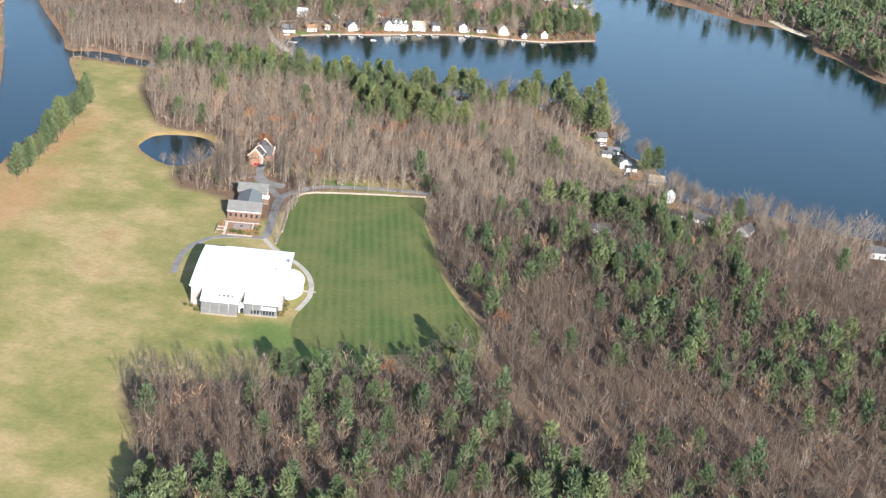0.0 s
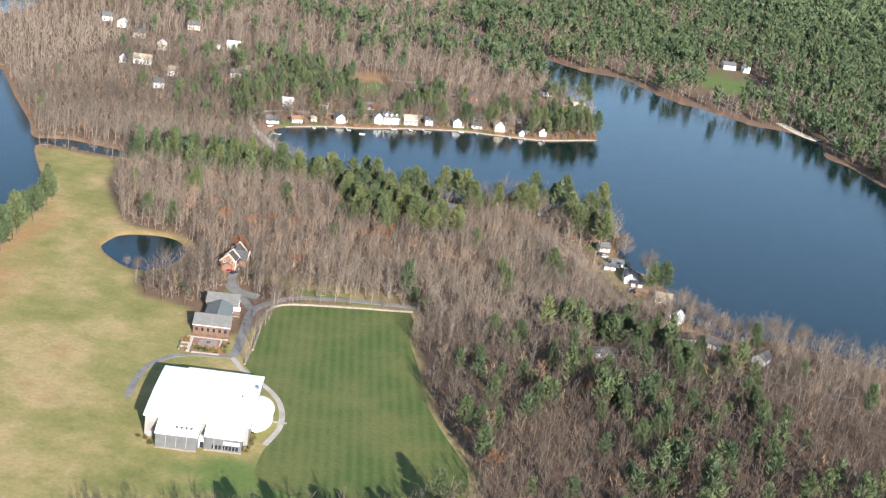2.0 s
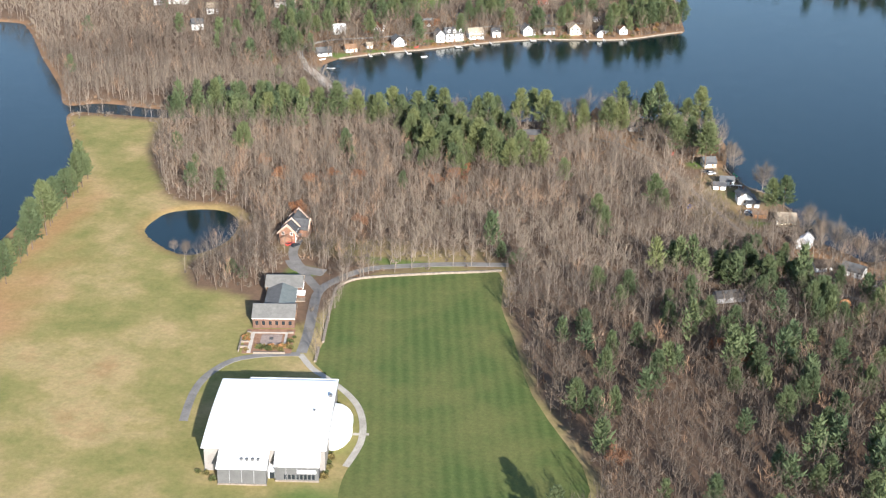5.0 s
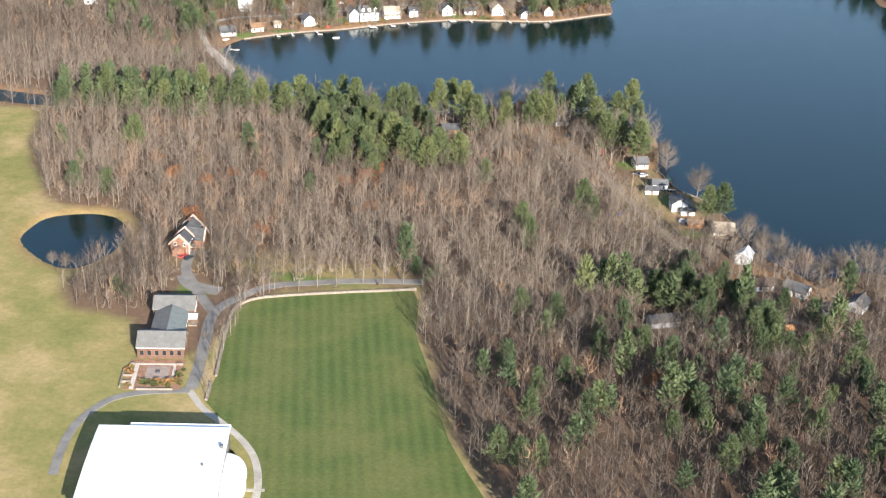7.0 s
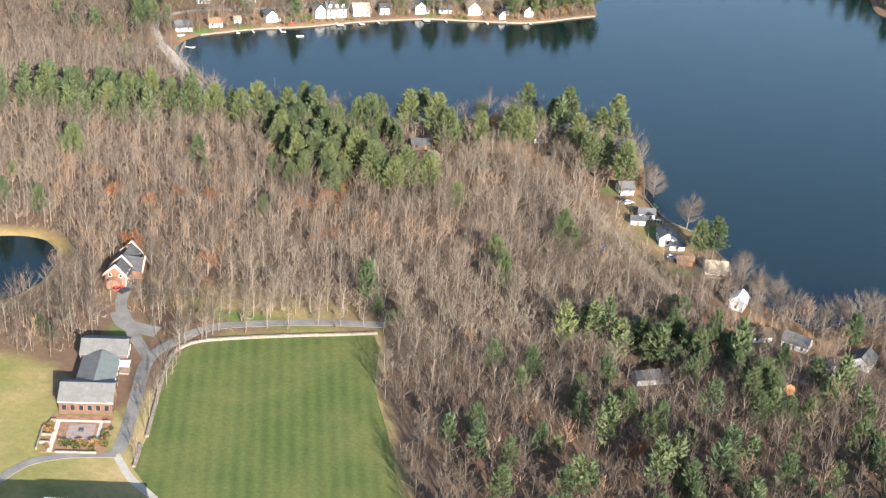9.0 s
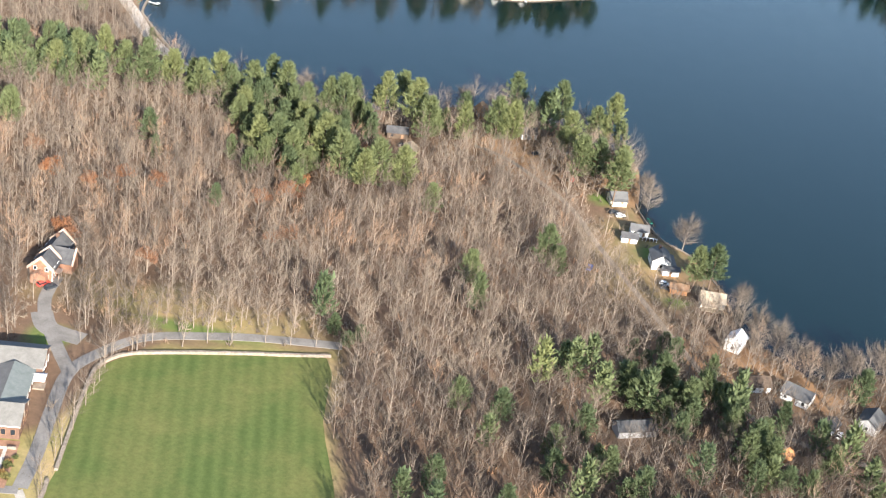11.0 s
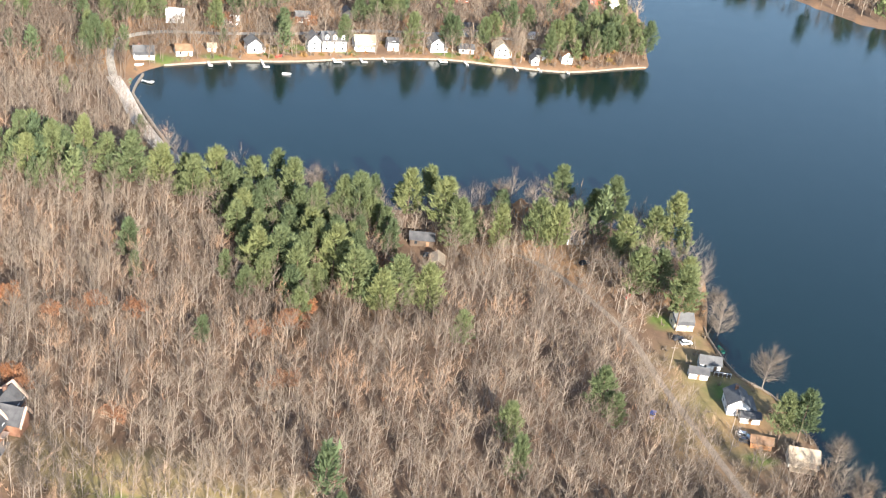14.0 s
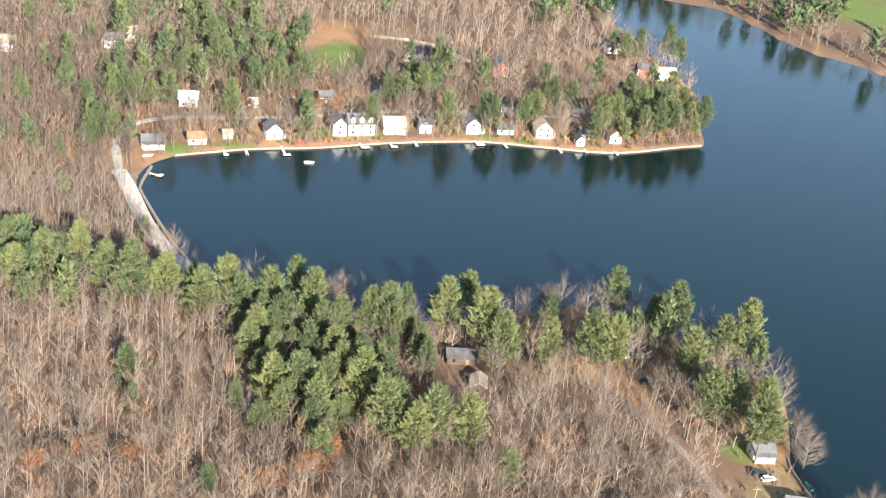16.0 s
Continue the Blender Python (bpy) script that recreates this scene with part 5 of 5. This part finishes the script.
def bush_mesh(seed, size):
    """A clipped shrub: a lumpy mound with loose leaf tips."""
    r = np.random.default_rng(seed)
    n = 170
    way = unit(r.normal(size=(n, 3)) + (0, 0, 0.5))
    way[:, 2] = np.abs(way[:, 2])
    base = way * (size * (0.55 + 0.25 * np.sin(3 * way[:, 0] + seed) * np.cos(4 * way[:, 1])))[:, None]
    return blades(base, unit(way + r.normal(0, 0.5, (n, 3))), r.uniform(0.35, 0.7, n) * size, r.uniform(0.3, 0.5, n) * size, r)


SHRUB_LEAF = foliage("shrub_leaves", [(0.0, (0.05, 0.07, 0.025)), (0.5, (0.17, 0.13, 0.05)), (1.0, (0.30, 0.14, 0.06))], 0.7, 0.2)
SHRUB_MESH = []
for k in range(6):
    v, f = bush_mesh(200 + k, 1.0)
    SHRUB_MESH.append(raw("garden_shrub", v, f, [SHRUB_LEAF], np.full(len(v), (0.1, 0.45, 0.7, 0.95, 0.3, 0.55)[k])))
ca, sa = math.cos(radians(A)), math.sin(radians(A))
for k in range(34):
    r = np.random.default_rng(300 + k)
    u, v = [(r.uniform(2.4, 14), r.uniform(-29.5, -25)), (r.uniform(5, 13.5), r.uniform(-29, -25.5)), (r.uniform(15.6, 18.2), r.uniform(-29, -16)), (r.uniform(-2.4, 0), r.uniform(-30, -15))][k % 4]
    ob = new("garden_shrub", SHRUB_MESH[k % 6])
    ob.matrix_world = pose(-92 + u * ca - v * sa, -68 + u * sa + v * ca, 0.1, 0, 0, k * 50) @ Matrix.Scale(r.uniform(0.9, 1.8), 4)
    tagged(ob, ("dark green clipped garden shrub", "golden brown leafy garden shrub", "russet leafy garden shrub", "rust-red leafy garden shrub", "dull green leafy garden shrub", "tan dry-leaved garden shrub")[k % 6],
           "shrub", "shrubs in the terrace garden")

for k, (u, v) in enumerate(((43.6, -1.5), (44.0, -3.6), (42.4, -34.5), (43.2, -37), (42.5, -40), (43.1, -43), (41.8, -46.5), (41.5, -49), (-1.5, -46.5), (1.5, -47.5), (4.2, -51))):
    ob = new("hall_shrub", SHRUB_MESH[(0, 4, 0, 1)[k % 4]])
    ob.matrix_world = pose(-81.5 + u * ca - v * sa, -136 + u * sa + v * ca, 0, 0, 0, k * 70) @ Matrix.Scale(1.1 + 0.15 * (k % 4), 4)
    tagged(ob, "dull green shrub growing against the hall", "shrub", "shrubs round the hall")

shore_bush = np.random.default_rng(77)
for k in range(70):
    ax, ay = SHORE_LINE[shore_bush.integers(0, len(SHORE_LINE))]
    back = shore_bush.uniform(3, 20)
    tx, ty = ax - 0.5 * back + shore_bush.uniform(-3, 3), ay + 0.87 * back
    if min(math.hypot(tx - hx, ty - hy) for hx, hy in COTTAGES) > 5.6:
        ob = new("shore_bush", SHRUB_MESH[k % 6])
        ob.matrix_world = pose(tx, ty, 0, 0, 0, k * 50) @ Matrix.Scale(shore_bush.uniform(0.9, 2.0), 4)
        tagged(ob, ("dark green bush between shore cottages", "golden brown bush between shore cottages", "russet bush between shore cottages", "rust-red bush between shore cottages", "dull green bush between shore cottages",
                    "tan dry bush between shore cottages")[k % 6], "shrub", "bushes on the far shore")

# ---- the big white hall ----
hall = thing("sports_hall", -79.8, -135.9, 0, 11.0, "large sports hall with a bright white vaulted roof", "hall")
hall.scale = (1, 1, 1.08)
part("wall", box(0.2, -45, -0.4, 41.3, -0.2, 8.8), surface("pale_grey_panels", (0.22, 0.20, 0.185), (0.29, 0.27, 0.25), 0.2, 3.0, 0.6, 0.3), hall, "grey panelled walls")
arc = [(v, 9.0 + 1.2 * (1 - ((v + 22.6) / 23.4) ** 2)) for v in np.linspace(-46, 0.8, 17)]
part("roof", prism(arc + [(v, z - 0.35) for v, z in arc[::-1]], -0.6, 41.9, "x"), WHITE_ROOF, hall, "white vaulted membrane roof")
part("end_wall", prism([(v, z - 0.36) for v, z in arc[1:-1]] + [(-0.4, 8.7), (-44.8, 8.7)], 0.25, 41.25, "x"), GREY_METAL, hall)
part("rear_block", box(9.5, -0.19, -0.3, 41.2, 3.6, 7.6), GREY_METAL, hall)
part("rear_roof", box(9.1, -0.1, 7.61, 41.7, 4.2, 8.0), WHITE_ROOF, hall, "flat white rear roof")
for u0, u1, v0, h0, h1, nm in ((6.0, 22.3, -53.4, 6.0, 8.5, "west_wing"), (25.0, 39.6, -50.7, 5.6, 8.3, "east_wing")):
    w = part(nm, prism([(v0, -0.3), (-45.01, -0.3), (-45.01, h1 - 0.2), (v0, h0 - 0.2)], u0, u1, "x"), GREY_METAL, hall, "grey metal wing")
    part("wing_roof", prism([(v0 - 0.5, h0 - 0.1), (-44.9, h1), (-44.9, h1 + 0.3), (v0 - 0.5, h0 + 0.2)], u0 - 0.4, u1 + 0.4, "x"), WHITE_ROOF, w, "white lean-to roof")
    part("plinth", box(u0 - 0.15, v0 - 0.25, -0.3, u1 + 0.15, v0 - 0.02, 0.5), STONE, w, "pale concrete plinth")
    n = 3
    for k in range(n):
        part("panel_joint", box(u0 + (k + 1) * (u1 - u0) / (n + 1) - 0.05, v0 - 0.07, 0.75, u0 + (k + 1) * (u1 - u0) / (n + 1) + 0.05, v0 + 0.02, h0 - 0.35), GREY_PAINT, w)
for k in range(8):
    window(hall, 28.4 + 1.35 * k, -50.72, 1.75, 0.95, 1.7, "-y", GREY_METAL)
part("sign_panel", box(32.5, -50.95, 3.1, 38.8, -50.78, 4.3), WHITE_PAINT, hall, "white fascia panel")
part("entrance", box(22.35, -49.0, -0.3, 24.95, -45.02, 3.4), WHITE_PAINT, hall, "white entrance block between the wings")
part("entrance_door", box(22.9, -49.12, -0.1, 24.4, -48.95, 2.3), GLASS, hall, "dark glass doors")
for k in range(4):
    part("skylight", box(13.2 + 1.9 * k, -50.6, 7.0, 14.2 + 1.9 * k, -49.4, 7.75), GREY_METAL, hall, "low grey roof hatch")
part("vent", box(35.2, -23.0, 10.0, 35.9, -22.3, 10.7), GREY_METAL, hall, "small roof vent")
part("vent", box(39.9, -13.0, 9.4, 40.9, -11.6, 10.9), GREY_METAL, hall, "small roof vent")
bm, rim, crown = bmesh.new(), [], []
ang = np.linspace(-math.pi / 2, math.pi / 2, 25)
for t in ang:
    rim.append((41.35 + 7.2 * math.cos(t), -19.2 + 12.0 * math.sin(t)))
low = [bm.verts.new((u, v, -0.3)) for u, v in rim]
high = [bm.verts.new((u, v, 4.4)) for u, v in rim]
for i in range(24):
    bm.faces.new((low[i], low[i + 1], high[i + 1], high[i]))
part("apse_wall", bm, WHITE_PAINT, hall, "curved white end wall")
bm = bmesh.new()
rings = []
for s, h in ((1.04, 4.2), (1.04, 4.5), (0.75, 5.1), (0.4, 5.6), (0.02, 5.8)):
    rings.append([bm.verts.new((41.36 + (u - 41.35) * s, -19.2 + (v + 19.2) * s, h)) for u, v in rim])
for a, b in zip(rings, rings[1:]):
    for i in range(24):
        bm.faces.new((a[i], a[i + 1], b[i + 1], b[i]))
part("apse_roof", bm, WHITE_ROOF, hall, "low domed white roof")
part("apse_path", box(48.7, -20.6, -0.1, 54.5, -19.2, 0.12), GRAVEL, hall, "short gravel path")
bm = bmesh.new()
bmesh.ops.create_cone(bm, cap_ends=True, segments=8, radius1=0.12, radius2=0.06, depth=8.5, matrix=Matrix.Translation((0, 0, 4.2)))
pole = thing("flagpole", -36, -173, 0, 0, "thin white flagpole beside the hall", "flagpole")
part("pole", bm, WHITE_PAINT, pole)
bm = bmesh.new()
bmesh.ops.create_uvsphere(bm, u_segments=8, v_segments=6, radius=0.18, matrix=Matrix.Translation((0, 0, 8.5)))
part("finial", bm, WHITE_PAINT, pole)


# ---- docks, boats, cars, poles ----
DOCK_WOOD = surface("bleached_planks", (0.42, 0.40, 0.37), (0.58, 0.56, 0.52), 0.5, 6.0, 0.9, 0.1, 0, 0.02)


def dock(x, y, turn, length, head, label):
    ob = thing("dock", x, y, WATER_LEVEL, turn, label, "dock", "docks on the far shore")
    n = int(length / 1.2)
    for k in range(n):
        part("plank", box(-0.6, -(k + 1) * 1.2 + 0.06, 0.55, 0.6, -k * 1.2, 0.67), DOCK_WOOD, ob)
    if head:
        part("float", box(-0.6, -length - 1.8, 0.45, head * 0.7, -length, 0.72), DOCK_WOOD, ob, "pale floating platform")
    for u in (-0.6, 0.45):
        for v in (-0.5, -length + 0.3):
            part("post", box(u, v, -1.5, u + 0.15, v + 0.15, 1.0), GREY_PAINT, ob)
    return ob


for k, (dx, dy, length, head) in enumerate(((-144, 312, 6, 2.0), (-136, 317, 9, 0), (-123, 327, 11, 3.5), (-93, 347, 5, 5.0), (-81, 354, 5, 3.5), (-71.5, 361, 8, 0), (-46, 375, 3, 5.0), (-33, 378, 7, 0),
                                            (-9, 385, 8, 0), (3, 389, 6, 0), (17, 393, 5, 0), (-162, 275, 5, 3.0), (-6, 214.5, -7, 0))):
    dock(dx, dy, 28 if k < 11 else (80 if k == 11 else 200), max(3.6, abs(length) * 0.75), head, ("weathered pale wooden dock reaching into the lake", "pale dock with a floating platform at its end")[head > 0])


def rowing_boat(x, y, z, turn, mat, label):
    """A small open boat: hull, two thwarts."""
    ob = thing("rowing_boat", x, y, z, turn, label, "boat")
    bm = bmesh.new()
    rows = []
    for t in np.linspace(-1, 1, 9):
        w = 0.75 * (1 - max(0, t) ** 2.2) * (1 - 0.12 * max(0, -t)) + 0.03
        k = 0.25 * max(0, t) ** 2
        rows.append([bm.verts.new((2.1 * t, s * w, h + k)) for s, h in ((-1, 0.55), (-0.75, 0.05), (0, -0.08), (0.75, 0.05), (1, 0.55))])
    for a, b in zip(rows, rows[1:]):
        for i in range(4):
            bm.faces.new((a[i], a[i + 1], b[i + 1], b[i]))
    bm.faces.new(rows[0])
    part("hull", bm, mat, ob)
    part("thwart", box(-0.3, -0.66, 0.35, 0.0, 0.66, 0.4), BROWN_WOOD, ob)
    part("thwart", box(0.7, -0.55, 0.38, 0.95, 0.55, 0.43), BROWN_WOOD, ob)


BOAT_GREEN = surface("green_canvas", (0.02, 0.16, 0.11), (0.04, 0.24, 0.17), 0.6, 4.0, 0.7, 0.3)
BOAT_RED = surface("red_gelcoat", (0.45, 0.05, 0.04), (0.55, 0.08, 0.06), 0.6, 4.0, 0.4, 0.4)
BLUE_TARP = surface("blue_tarp", (0.04, 0.07, 0.22), (0.07, 0.11, 0.32), 0.6, 4.0, 0.6, 0.3)
rowing_boat(-107, 316, WATER_LEVEL + 0.05, 20, WHITE_PAINT, "small white boat moored off the far shore")
rowing_boat(-116, 334, 0.15, 60, BOAT_RED, "red boat pulled up on the shore")
rowing_boat(99, 146, 0.12, 120, BOAT_GREEN, "green boat lying upright by the lake wall")
rowing_boat(-166, 272, WATER_LEVEL + 0.05, 100, BOAT_GREEN, "green covered boat beside the causeway")
rowing_boat(-169, 290, 0.1, 40, WHITE_PAINT, "white boat drawn up on the bank")
rowing_boat(65, 170, 0.1, 70, BOAT_RED, "red boat stored on a cottage lawn")


def car(x, y, turn, mat, label, category="car"):
    ob = thing("parked_car", x, y, 0.14, turn, label, category, "parked cars")
    part("body", prism([(-2.2, 0.3), (2.2, 0.3), (2.25, 0.75), (1.1, 0.95), (-2.2, 0.98)], -0.88, 0.88, "y"), mat, ob)
    cab = part("cabin", prism([(-2.0, 0.96), (0.9, 0.93), (0.2, 1.5), (-1.7, 1.52)], -0.78, 0.78, "y"), GLASS, ob, "dark tinted windows")
    part("car_roof", box(-1.72, -0.76, 1.51, 0.22, 0.76, 1.56), mat, cab)
    for u in (-1.35, 1.35):
        for v in (-0.88, 0.72):
            bm = bmesh.new()
            bmesh.ops.create_cone(bm, cap_ends=True, segments=12, radius1=0.32, radius2=0.32, depth=0.2, matrix=Matrix.Translation((u, v + 0.08, 0.32)) @ Matrix.Rotation(math.pi / 2, 4, "X"))
            part("wheel", bm, DARK_SHINGLE, ob)
    return ob


DARK_CAR = surface("dark_car_paint", (0.03, 0.035, 0.045), (0.04, 0.045, 0.055), 0.6, 4.0, 0.25, 0.5, 0, 0)
for cx, cy, turn, mat, label in ((107, 95.5, -10, WHITE_PAINT, "white car parked beside the lane"), (107.5, 92.5, -10, DARK_CAR, "dark car parked beside the lane"),
                                 (84, 147, 30, DARK_CAR, "dark car parked by a cottage"), (87, 145, 30, WHITE_PAINT, "white car parked by a cottage"),
                                 (-97, 4, 60, DARK_CAR, "dark car parked by the brick house"), (-100, 5, 60, BOAT_RED, "red car parked by the brick house"),
                                 (78, 96, 80, BLUE_TARP, "blue car parked in the woods"), (108, 52, 70, BLUE_TARP, "blue car under bare trees"),
                                 (167, 19, 70, WHITE_PAINT, "white car parked between cottages"), (47, 188, 40, DARK_CAR, "dark car parked under pines"),
                                 (-9, 168, 20, DARK_CAR, "dark car parked in a shaded yard"), (-124, 383, 28, DARK_CAR, "dark car in front of the garage"),
                                 (-149, 361, 25, DARK_CAR, "dark car in front of the low garage")):
    car(cx, cy, turn, mat, label)
for ux, uy in ((103, 96), (82, 125), (62, 158), (118, 52)):
    ob = thing("utility_pole", ux, uy, 0, 20, "weathered wooden utility pole beside the lane", "utility pole", "utility poles")
    bm = bmesh.new()
    bmesh.ops.create_cone(bm, cap_ends=True, segments=8, radius1=0.17, radius2=0.11, depth=10.5, matrix=Matrix.Translation((0, 0, 4.9)))
    part("pole", bm, BARK, ob)
    part("crossarm", box(-1.2, -0.07, 9.2, 1.2, 0.07, 9.36), BARK, ob)
